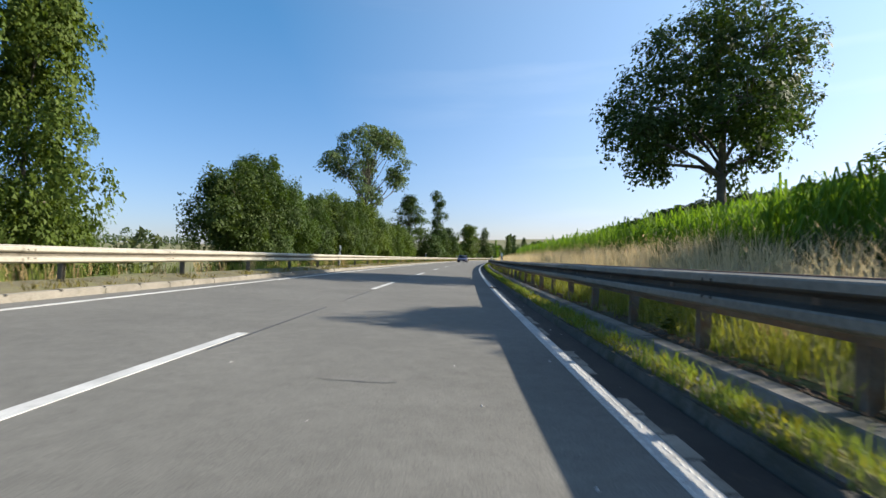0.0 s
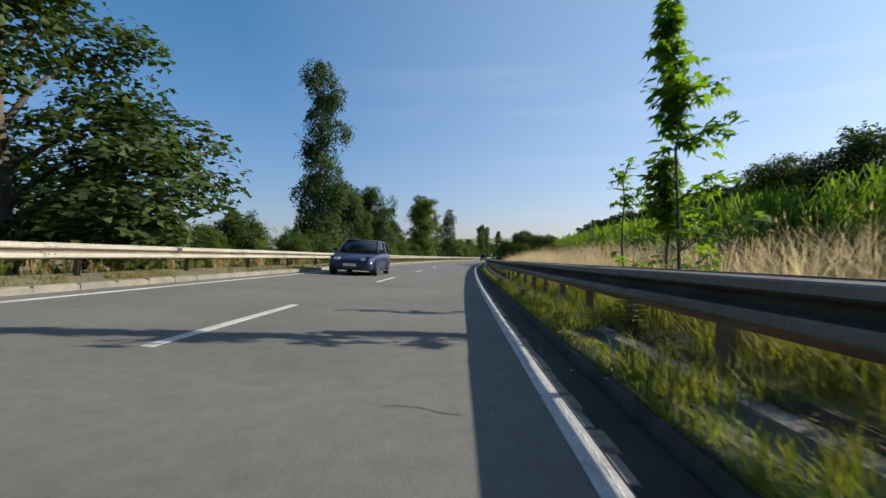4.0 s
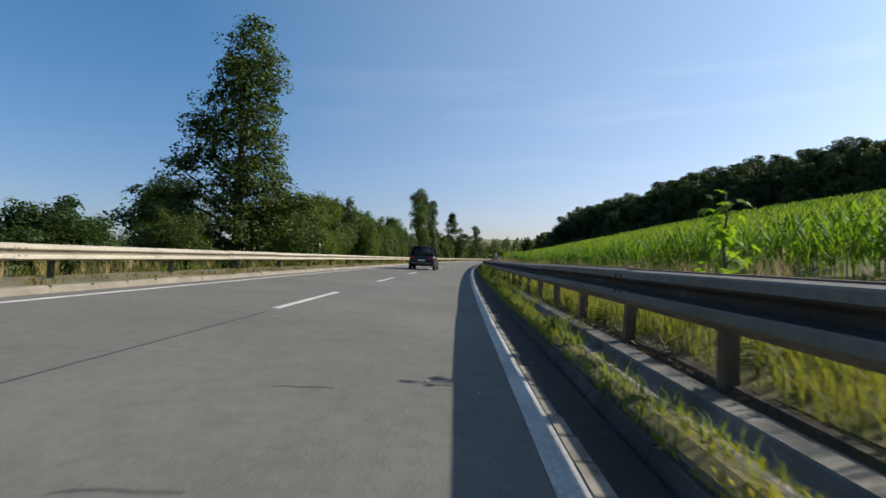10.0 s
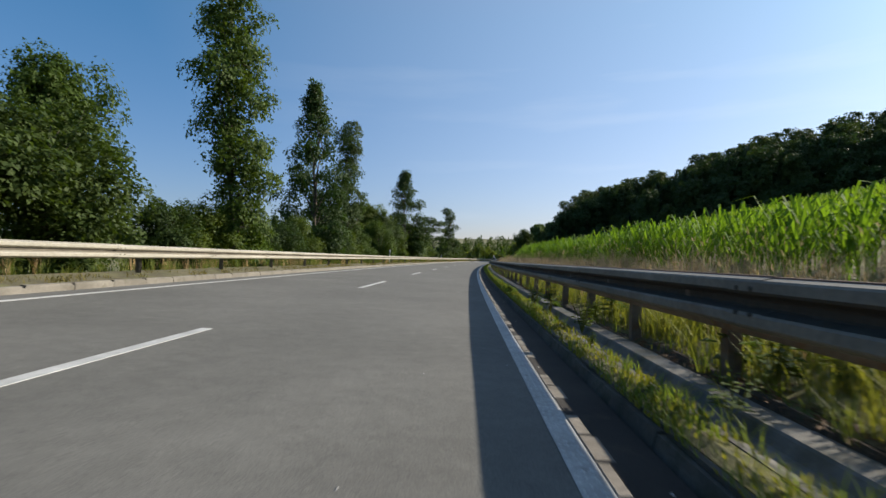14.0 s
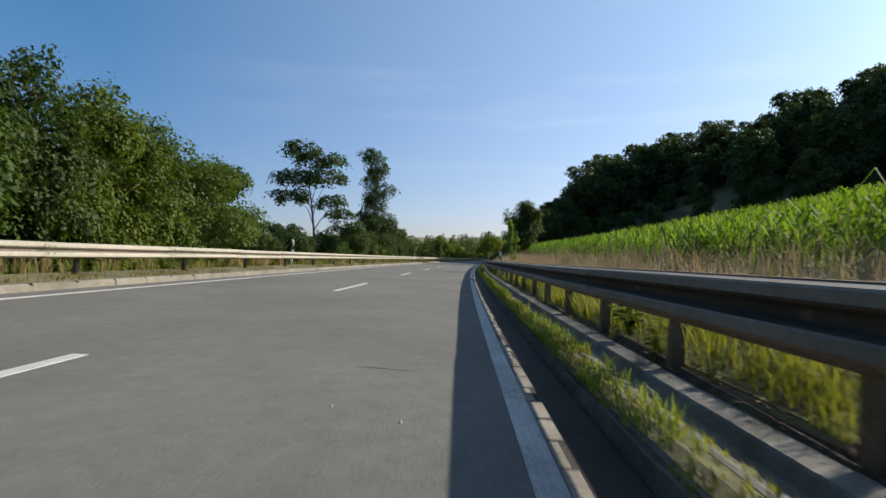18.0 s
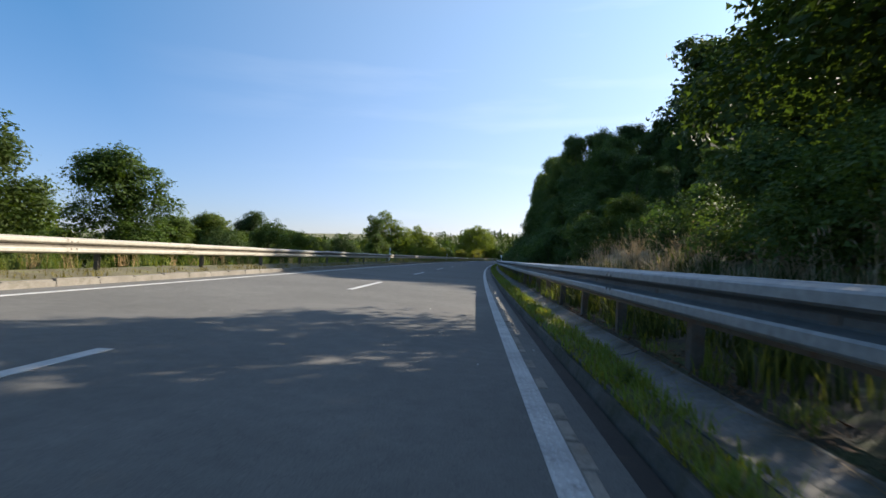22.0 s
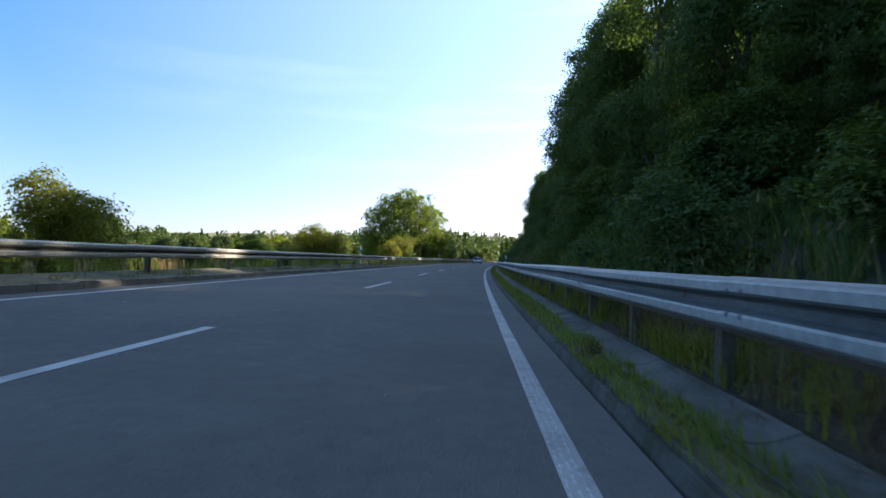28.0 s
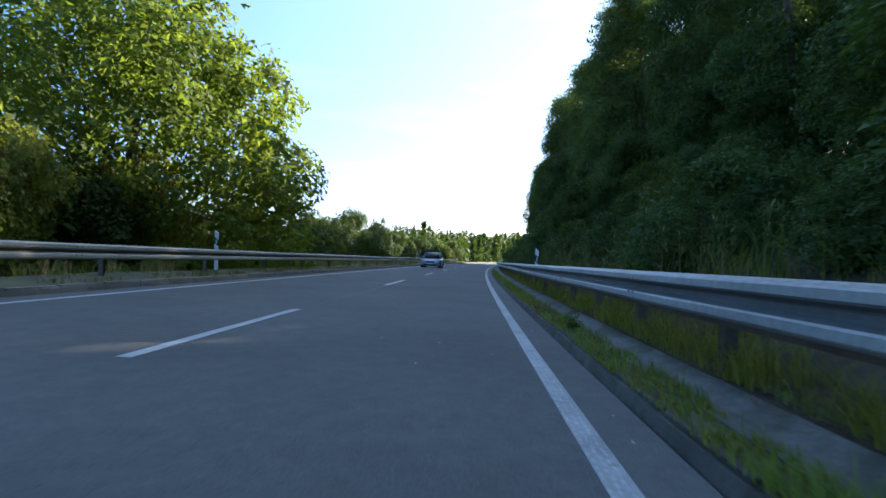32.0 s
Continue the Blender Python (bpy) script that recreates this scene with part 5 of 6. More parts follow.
field = tagged(empty("maize_field"), "tall green maize field on the slope above the bank", "maize field", kind="stuff")
quads_object("edge_rows", maize(13000, -40, 428, field_edge, 3.2, 1.75, 7, 0.95), CORN_LEAF, field)
quads_object("inner_rows", maize(21000, -60, 428, lambda s: field_edge(s) + 3.0, 28, 1.75, 4, 1.2, 1.5), CORN_LEAF, field)
quads_object("upper_rows", maize(24000, -80, 400, lambda s: field_edge(s) + 26, 170, 1.9, 4, 2.6, 1.6), CORN_LEAF, field)

# ------------------------------------------------------------------ grasses
grass_rnd = np.random.RandomState(61)


def dryness(s):
    return np.interp(s, [-40, 10, 30, 118, 134, 164, 170, 194, 203, 248, 258, 420, 432, 445, 700], [0.7, 0.7, 0.9, 0.9, 0.4, 0.4, 0.9, 0.9, 0.12, 0.12, 0.9, 0.9, 0.8, 0.35, 0.3])


def tufts(n, s0, s1, d0, d1, h_lo, h_hi, width, lean, keep=None, z=None, gather=0.07):
    rs = grass_rnd
    s, d = rs.uniform(s0, s1, n), rs.uniform(d0, d1, n)
    if keep is not None:
        k = keep(s, d)
        s, d = s[k], d[k]
    n = len(s)
    # blades stand in tufts and lean away from the tuft's heart
    heart = rs.randint(0, max(1, n // 16), n)
    first = np.zeros(max(1, n // 16), int)
    first[heart] = np.arange(n)
    if gather:
        s = s[first[heart]] + rs.normal(size=n) * gather
        d = np.clip(d[first[heart]] + rs.normal(size=n) * gather, d0, d1)
    ground_z = np.where((d > 4.6) & (d < 5.2), np.maximum(land(s, d), 0.15 + 0.16 * (d - 4.6) - d * TE), land(s, d))
    p = spots(s, d, ground_z if z is None else z - d * TE)
    h = h_lo + (h_hi - h_lo) * (0.55 * rs.rand(n) + 0.45 * rs.rand(n // 16 + 1)[heart % (n // 16 + 1)])
    return blades(p, h, np.full(n, width) * rs.uniform(0.6, 1.4, n), flat_dirs(rs, n), h * lean * rs.rand(n), rs)


def patchy(f, cut):
    return lambda s, d: (np.sin(s * f) + np.sin(s * f * 2.7 + 1) + 0.8 * np.sin(s * f * 6.1 + d * 2) + grass_rnd.normal(size=len(s)) * 0.7) > cut


def open_sun(s):
    """Thins the grass on the verge stretches darkened for tree shade."""
    return grass_rnd.rand(len(s)) < np.interp(s, [126, 132, 156, 161, 417, 421, 434, 440], [1, 0.16, 0.16, 1, 1, 0.2, 0.2, 1])


tagged(quads_object("dry_grass", tufts(52000, -20, 124, 5.5, 8.6, 0.34, 0.92, 0.011, 1.3, lambda s, d: (grass_rnd.rand(len(s)) < dryness(s)) & (d < 8.2 + 0.4 * np.sin(s * 0.6))), GRASS_PALE), "tall straw-coloured grass on the bank behind the guardrail", "grass", kind="stuff")
tagged(quads_object("dry_grass", tufts(110000, 124, 436, 5.6, 10.6, 0.24, 0.68, 0.012, 1.3, lambda s, d: (grass_rnd.rand(len(s)) < dryness(s)) & (d < field_edge(s) + 0.3)), GRASS_DRY), "tall straw-coloured grass on the bank behind the guardrail", "grass", kind="stuff")
def plumes(n, s0, s1, d0, d1, h_lo, h_hi, keep):
    """Feathery seed heads nodding on thin stalks."""
    rs = grass_rnd
    s, d = rs.uniform(s0, s1, n), rs.uniform(d0, d1, n)
    k = keep(s, d)
    s, d = s[k], d[k]
    n = len(s)
    p = spots(s, d)
    h = rs.uniform(h_lo, h_hi, n)
    dirs = flat_dirs(rs, n)
    stalk = blades(p, h, np.full(n, 0.006), dirs, h * 0.7 * rs.rand(n), rs)
    tip = stalk[n:, 2:].mean(1)
    return np.concatenate([stalk, blades(tip - np.array([0, 0, 0.02]), rs.uniform(0.03, 0.10, n), rs.uniform(0.006, 0.016, n), dirs, rs.uniform(0.04, 0.12, n), rs, 0.6)])


tagged(quads_object("seed_heads", plumes(9000, -20, 124, 5.6, 9.0, 0.5, 1.0, lambda s, d: (grass_rnd.rand(len(s)) < dryness(s) * (0.35 + 0.65 * (np.sin(s * 0.7) + np.sin(s * 1.9 + d) > 0.2))) & (d < 8.8)), SEED_HEAD), "pale feathery seed heads over the straw grass", "grass", kind="stuff")
tagged(quads_object("seed_heads", plumes(22000, 124, 434, 5.5, 8.5, 0.45, 0.95, lambda s, d: (grass_rnd.rand(len(s)) < dryness(s) * (0.35 + 0.65 * (np.sin(s * 0.7) + np.sin(s * 1.9 + d) > 0.2))) & (d < field_edge(s))), GRASS_DRY), "pale feathery seed heads over the straw grass", "grass", kind="stuff")
tagged(quads_object("forest_stalks", plumes(5200, 442, 640, 5.1, 6.4, 0.6, 1.25, lambda s, d: np.sin(s * 0.35) + np.sin(s * 0.9 + 2) > -0.2), GRASS_GREEN), "thin tall grass stalks before the wood", "grass", kind="stuff")
tagged(quads_object("forest_straw", plumes(2600, 442, 640, 5.0, 5.9, 0.5, 1.3, lambda s, d: np.sin(s * 0.23) + np.sin(s * 0.7 + 1) > 0.2), GRASS_DRY), "dry pale stalks before the wood", "grass", kind="stuff")
tagged(quads_object("undergrowth", tufts(36000, 438, 650, 6.0, 12.5, 0.3, 0.9, 0.035, 0.9), LEAF_WOOD), "leafy undergrowth below the trees of the wood", "undergrowth", kind="stuff")
tagged(quads_object("bank_weeds", tufts(20000, -15, 124, 7.7, 9.6, 0.3, 0.8, 0.026, 0.8), WEED_DARK), "tall green weeds between the straw and the maize", "weeds", kind="stuff")
tagged(quads_object("green_grass", tufts(30000, -30, 436, 5.4, 8.5, 0.15, 0.45, 0.014, 0.6, lambda s, d: grass_rnd.rand(len(s)) > 0.8 * dryness(s)), GRASS_GREEN), "green and yellowing grass on the bank", "grass", kind="stuff")
tagged(quads_object("bank_grass", tufts(230000, -5, 434, 4.70, 5.7, 0.10, 0.44, 0.011, 0.9, lambda s, d: (d > 4.74 + 0.08 * np.sin(s * 0.9) + 0.07 * np.sin(s * 2.3) + 0.06 * grass_rnd.normal(size=len(s))) & open_sun(s), None, 0.11), GRASS_GREEN), "thick yellow-green grass close behind the guardrail posts", "grass", kind="stuff")
tagged(quads_object("bank_straw", tufts(46000, -20, 436, 5.05, 6.0, 0.15, 0.40, 0.009, 0.8, lambda s, d: (grass_rnd.rand(len(s)) < dryness(s) * (d - 4.6)) & open_sun(s)), GRASS_DRY), "straw-dry grass close behind the guardrail posts", "grass", kind="stuff")
tagged(quads_object("shaded_grass", tufts(44000, 436, 700, 4.66, 6.6, 0.12, 0.55, 0.011, 0.9), GRASS_GREEN), "shaded grass at the foot of the wood", "grass", kind="stuff")
tagged(quads_object("kerb_grass", tufts(110000, -5, 640, 3.80, 4.14, 0.03, 0.17, 0.009, 1.2, lambda s, d: patchy(0.33, -0.9)(s, d) & (open_sun(s) | (s > 400)), 0.095, 0.09), GRASS_FRESH), "tufts of grass growing behind the kerb", "grass", kind="stuff")
tagged(quads_object("kerb_moss", tufts(130000, -5, 640, 3.79, 4.12, 0.02, 0.08, 0.014, 1.3, patchy(0.27, -1.6), 0.10, 0.10), GRASS_GREEN), "low mat of grass and moss behind the kerb", "grass", kind="stuff")
tagged(quads_object("overgrown_verge", tufts(20000, 206, 268, 3.85, 4.75, 0.05, 0.28, 0.010, 1.0, lambda s, d: (patchy(0.5, 0.2)(s, d)) | ((s > 250) & (d > 3.95)), 0.09, 0.06), GRASS_GREEN), "rank grass grown over kerb and channel", "grass", kind="stuff")
tagged(quads_object("overgrown_verge", tufts(9000, 82, 102, 3.85, 4.75, 0.06, 0.30, 0.010, 1.0, patchy(0.7, -0.4), 0.09, 0.06), GRASS_GREEN), "rank grass grown over kerb and channel", "grass", kind="stuff")
tagged(quads_object("channel_grass", tufts(26000, 420, 640, 4.06, 4.22, 0.02, 0.13, 0.008, 1.3, patchy(0.61, 0.2), 0.07), GRASS_GREEN), "grass creeping over the channel's edge", "grass", kind="stuff")
tagged(quads_object("verge_weeds", tufts(26000, -10, 640, 4.55, 4.85, 0.05, 0.28, 0.012, 0.9, patchy(0.21, 0.3), 0.15), GRASS_GREEN), "low weeds along the guardrail posts", "grass", kind="stuff")
tagged(quads_object("forest_verge", tufts(46000, 438, 630, 4.54, 5.0, 0.06, 0.38, 0.011, 1.1, patchy(0.4, -0.7), 0.15, 0.11), GRASS_GREEN), "long shaded grass under the guardrail by the wood", "grass", kind="stuff")
tagged(quads_object("shade_weeds", np.concatenate([tufts(9000, 128, 160, 4.75, 6.6, 0.10, 0.5, 0.022, 0.9), tufts(6000, 418, 440, 4.7, 6.6, 0.10, 0.5, 0.022, 0.9)]), WEED_DARK), "dark leafy weeds in the shade behind the guardrail", "weeds", kind="stuff")
tagged(quads_object("withered_grass", np.concatenate([tufts(22000, 436, 640, 3.84, 4.12, 0.04, 0.16, 0.008, 1.3, patchy(0.47, 0.0), 0.09, 0.08), tufts(26000, 436, 640, 4.6, 5.5, 0.10, 0.50, 0.008, 1.2, patchy(0.31, -0.2))]), STRAW_BROWN), "withered brown grass between the green along the wood", "grass", kind="stuff")


def litter(n, s0, s1, d0, d1):
    """Thin fallen twigs and needles lying flat on the verge."""
    rs = grass_rnd
    s, d = rs.uniform(s0, s1, n), d0 + (d1 - d0) * rs.rand(n) ** 1.6
    p = spots(s, d, np.where(d < 4.62, 0.105 - d * TE, np.maximum(land(s, d), 0.15 - d * TE)) + 0.012)
    along_dir = flat_dirs(rs, n)
    across = np.stack([-along_dir[:, 1], along_dir[:, 0], np.zeros(n)], 1) * rs.uniform(0.002, 0.005, n)[:, None]
    reach = along_dir * (0.03 + 0.22 * rs.rand(n) ** 3)[:, None]
    reach[:, 2] = rs.uniform(-0.004, 0.02, n)
    return np.stack([p - reach - across, p - reach + across, p + reach + across, p + reach - across], 1)


tagged(quads_object("fallen_twigs", np.concatenate([litter(16000, 436, 640, 4.48, 5.1), litter(3000, 128, 160, 4.48, 5.1), litter(2500, 416, 440, 4.48, 5.1)]), STRAW_BROWN), "brown fallen twigs and needles along the channel's edge", "litter", kind="stuff")
tagged(quads_object("outer_grass", tufts(60000, -30, 720, -8.0, -4.9, 0.1, 0.5, 0.016, 0.7), GRASS_GREEN), "short grass behind the outer guardrail", "grass", kind="stuff")
tagged(quads_object("outer_verge_grass", tufts(60000, -20, 650, -5.0, -4.2, 0.03, 0.17, 0.014, 1.2, patchy(0.3, -1.2), 0.12, 0.12), VERGE_OLIVE), "short olive grass behind the outer kerb", "grass", kind="stuff")
tagged(quads_object("outer_dry_grass", tufts(34000, -30, 720, -7.5, -4.6, 0.15, 0.7, 0.012, 0.7, patchy(0.07, -0.2)), GRASS_DRY), "dry stalks behind the outer guardrail", "grass", kind="stuff")
# fallen leaves and straw under the rail
rs = grass_rnd
n = 90000
s, d = rs.uniform(-20, 640, n), 4.55 + 0.42 * rs.rand(n) ** 1.2
k = patchy(0.17, -0.3)(s, d)
s, d = s[k], d[k]
n = len(s)
p = spots(s, d, 0.135 + 0.15 * np.minimum(d - 4.55, 0.4) + 0.03 * rs.rand(n) - d * TE)
t, b = flat_dirs(rs, n), flat_dirs(rs, n)
t[:, 2], b[:, 2] = rs.normal(size=n) * 0.4, rs.normal(size=n) * 0.4
ln = rs.uniform(0.015, 0.055, n)[:, None]
tagged(quads_object("leaf_litter", np.stack([p - t * ln, p + b * ln * 0.25, p + t * ln, p - b * ln * 0.25], 1), LITTER), "brown leaf litter and straw under the guardrail", "leaf litter", kind="stuff")

# ------------------------------------------------------------------ saplings growing through the verge
def sapling(seed, height, leaf, mat, label, spread=0.5, n=90):
    """Thin stem with side shoots and lobed leaves on stalks."""
    rs = np.random.RandomState(seed)
    ob = tagged(empty("sapling"), label, "sapling")
    verts, faces = [], []
    stem = [Vector((rs.normal() * 0.03 * q * height, rs.normal() * 0.03 * q * height, q * height)) for q in np.linspace(-0.1, 1, 8)]
    tube(verts, faces, stem, [0.022 * (1.15 - q) + 0.004 for q in np.linspace(0, 1, 8)], 6)
    tips = []
    for k in range(int(7 + 3 * height)):
        q = 0.12 + 0.8 * rs.rand()
        a = stem[1 + int(q * 6)]
        ang = rs.rand() * 6.283
        ln = spread * (1.15 - q) * (0.5 + 0.7 * rs.rand())
        c = a + Vector((math.cos(ang) * ln, math.sin(ang) * ln, ln * 0.5))
        tube(verts, faces, [a, a.lerp(c, 0.5) + Vector((0, 0, 0.05)), c], [0.009, 0.006, 0.003], 4)
        tips += [a.lerp(c, w) for w in (0.45, 0.7, 0.9, 1.0, 1.0)]
    tips += [stem[-1].lerp(stem[4], rs.rand() * 0.9) for _ in range(n // 4)]
    mesh_object("stem", verts, faces, BARK, ob, smooth=True)
    lv, lf = [], []
    for k in range(n):
        p = tips[rs.randint(len(tips))] + Vector(rs.normal(size=3) * 0.07)
        ang = rs.rand() * 6.283
        out = Vector((math.cos(ang), math.sin(ang), rs.uniform(-0.7, 0.3))).normalized()
        side = out.cross(Vector((rs.normal() * 0.3, rs.normal() * 0.3, 1))).normalized()
        s = leaf * (0.6 + 0.7 * rs.rand())
        drop = Vector((0, 0, -0.18 * s))
        b0 = len(lv)
        # five lobes
        lv += [tuple(v) for v in (p, p + out * 0.30 * s + side * 0.50 * s, p + out * 0.42 * s + side * 0.22 * s, p + out * 0.85 * s + side * 0.42 * s + drop,
                                  p + out * 0.72 * s + side * 0.12 * s, p + out * 1.1 * s + drop * 1.6, p + out * 0.72 * s - side * 0.12 * s,
                                  p + out * 0.85 * s - side * 0.42 * s + drop, p + out * 0.42 * s - side * 0.22 * s, p + out * 0.30 * s - side * 0.50 * s)]
        lf += [(b0, b0 + 1, b0 + 2), (b0, b0 + 2, b0 + 4), (b0 + 2, b0 + 3, b0 + 4), (b0, b0 + 4, b0 + 6), (b0 + 4, b0 + 5, b0 + 6), (b0, b0 + 6, b0 + 8), (b0 + 6, b0 + 7, b0 + 8), (b0, b0 + 8, b0 + 9)]
    mesh_object("foliage", lv, lf, mat, ob)
    return ob


SAPLINGS = [(89.6, 5.42, 4.0, 0.17, LEAF_YOUNG, "tall young maple with bright lobed leaves behind the guardrail", 0.8, 620), (92.4, 5.6, 2.5, 0.16, LEAF_YOUNG, "young maple shoot beside a taller one", 0.4, 90),
            (89.8, 5.35, 2.1, 0.15, LEAF_YOUNG, "low leafy maple sapling in dry grass", 0.9, 520), (171.6, 5.6, 2.3, 0.15, LEAF_DARK, "thin young tree rising from the bank", 0.35, 110),
            (167.2, 5.3, 0.95, 0.15, LEAF_LIME, "low sapling with yellow-green leaves by the rail", 0.55, 160), (152.8, 9.2, 3.7, 0.15, LEAF_DARK, "dark leafy shoot rising out of the shrubs", 1.0, 420), (170.6, 9.0, 3.4, 0.15, LEAF_DARK, "dark slender tree over the shrubs", 1.1, 460),
            (257.2, 5.75, 1.9, 0.12, LEAF_FRESH, "airy bush leaning over the guardrail", 0.95, 650), (256.2, 5.5, 1.2, 0.12, LEAF_FRESH, "low bush at the foot of a larger one", 0.7, 260),
            (204.3, 5.3, 1.4, 0.14, LEAF_YOUNG, "single leafy shoot standing over the rail", 0.3, 80),
            (382.0, 5.9, 3.3, 0.13, LEAF_YOUNG, "bushy young tree beside a marker post", 0.9, 800), (384.2, 6.3, 2.6, 0.16, LEAF_FRESH, "bushy young tree on the bank", 0.8, 300),
            (238.6, 5.0, 1.0, 0.12, LEAF_DARK, "small leafy weed at the guardrail", 0.4, 80), (27.5, 6.5, 0.75, 0.10, LEAF_FRESH, "small sapling in straw grass on the bank", 0.4, 90)]
for k, (s, d, h, leaf, mat, label, spread, n) in enumerate(SAPLINGS):
    sap = sapling(80 + k, h, leaf, mat, label, spread, n)
    sap.matrix_basis = place(sap, s, d, sink=0.03)

# broad-leaved weeds and seed heads along kerb and posts
weed_rnd = np.random.RandomState(91)


def weed(seed, h, mat):
    rs = np.random.RandomState(seed)
    ob = tagged(empty("roadside_weed"), "leafy weed clump at the road's edge", "weed", "weeds along the verge")
    verts, faces = [], []
    leaves = []
    for k in range(7):
        a = rs.rand() * 6.283
        top = Vector((math.cos(a) * h * 0.5 * rs.rand(), math.sin(a) * h * 0.5 * rs.rand(), h * (0.6 + 0.4 * rs.rand())))
        tube(verts, faces, [Vector((0, 0, -0.03)), top * 0.5 + Vector((0, 0, h * 0.08)), top], [0.005, 0.004, 0.002], 4)
        for w in np.linspace(0.25, 1, 7):
            leaves.append((top * w, rs.rand() * 6.283, h * 0.26 * (1.3 - w) + 0.02))
    lv = []
    for p, a, s in leaves:
        o = Vector((math.cos(a), math.sin(a), 0.25))
        sd = Vector((-math.sin(a), math.cos(a), 0)) * s * 0.3
        lv.append([tuple(p), tuple(p + o * s * 0.5 + sd), tuple(p + o * s - Vector((0, 0, s * 0.3))), tuple(p + o * s * 0.5 - sd)])
    tagged(mesh_object("stalk", verts, faces, GRASS_GREEN, ob), kind="stuff")
    quads_object("foliage", np.array(lv), mat, ob)
    return ob


weeds = [weed(300 + k, h, m) for k, (h, m) in enumerate([(0.28, LEAF_FRESH), (0.42, LEAF_FRESH), (0.55, LEAF_PALE), (0.2, LEAF_FRESH)])]
free = list(weeds)
for k in range(298):
    s = weed_rnd.uniform(0, 620) if k < 170 else weed_rnd.uniform(212, 284) if k < 275 else weed_rnd.uniform(372, 386)
    d = (weed_rnd.uniform(3.9, 4.3) if 212 < s < 284 else weed_rnd.uniform(3.9, 4.06), weed_rnd.uniform(4.56, 4.85), weed_rnd.uniform(4.6, 5.4))[weed_rnd.randint(3)]
    z = 0.09 if d < 4.35 else 0.12 + 0.1 * min(1, (d - 4.5) / 0.35)
    sc = weed_rnd.uniform(0.6, 1.3) * (0.75 if d < 4.1 else 1.1)
    m = frame_at(s, d, z, weed_rnd.uniform(0, 360)) @ Matrix.Scale(sc, 4)
    if free:
        free.pop().matrix_basis = m
    else:
        copy_thing(weeds[weed_rnd.randint(len(weeds))], m)

# ------------------------------------------------------------------ drain grates
IRON = two_scale("cast_iron", (0.03, 0.03, 0.03), (0.07, 0.065, 0.06), 4, 50, 0.6, 0.6)
for s in (16.8, 67.5, 370.1, 467.2, 519.4, 568.0):
    g = tagged(empty("drain_grate", frame_at(s, 3.37, 0.010)), "cast-iron slotted drain grate set at the road's edge", "drain grate", "drain grates")
    part("frame", box_bm(-0.148, 0.148, -0.25, 0.25, -0.02, 0.006, 0.003), IRON, g)
    for k in range(6):
        y = -0.2 + 0.08 * k
        part("bar", box_bm(-0.125, 0.125, y - 0.018, y + 0.018, 0.0, 0.014, 0.004), IRON, g)

# ------------------------------------------------------------------ cars on the carriageway
CAR_GLASS, *_ = material("car_glass", (0.012, 0.016, 0.02), 0.06)
TYRE = two_scale("tyre_rubber", (0.006, 0.006, 0.006), (0.014, 0.014, 0.014), 6, 60, 0.85, bump=0.3)
ALLOY = two_scale("alloy", (0.14, 0.14, 0.15), (0.28, 0.28, 0.29), 4, 50, 0.35, 0.8, 0.05)
LAMP_CLEAR, *_ = material("lamp_clear", (0.75, 0.77, 0.8), 0.08)
LAMP_RED, *_ = material("lamp_red", (0.45, 0.012, 0.012), 0.15)
DARK_TRIM = two_scale("dark_trim", (0.012, 0.012, 0.013), (0.025, 0.025, 0.026), 8, 60, 0.55, bump=0.1)
PLATE = two_scale("plate", (0.6, 0.6, 0.6), (0.75, 0.75, 0.74), 8, 60, 0.5, bump=0.0)


def paint(name, base):
    m, n, l, b = material(name, base, 0.3, 0.0)
    b.inputs["Coat Weight"].default_value = 0.12
    b.inputs["Coat Roughness"].default_value = 0.05
    t = noise_node(n, l, 3.0, 3, 0.6)
    l.new(ramp_node(n, l, t, [(0.3, tuple(0.85 * c for c in base)), (0.7, tuple(1.1 * c for c in base))]), b.inputs["Base Color"])
    return m


def loft(sections, name, mat, parent, closed_ends=True, label=""):
    """Skin over rings of (x, y, z) with equal counts."""
    verts = [p for ring in sections for p in ring]
    k = len(sections[0])
    faces = []
    for i in range(len(sections) - 1):
        for j in range(k):
            a, b = i * k + j, i * k + (j + 1) % k
            faces.append((a, b, b + k, a + k))
    if closed_ends:
        faces += [tuple(range(k))[::-1], tuple(range((len(sections) - 1) * k, len(sections) * k))]
    ob = mesh_object(name, verts, faces, mat, parent, label, smooth=True)
    bm = bmesh.new()
    bm.from_mesh(ob.data)
    bmesh.ops.recalc_face_normals(bm, faces=bm.faces)
    bm.to_mesh(ob.data)
    bm.free()
    return ob


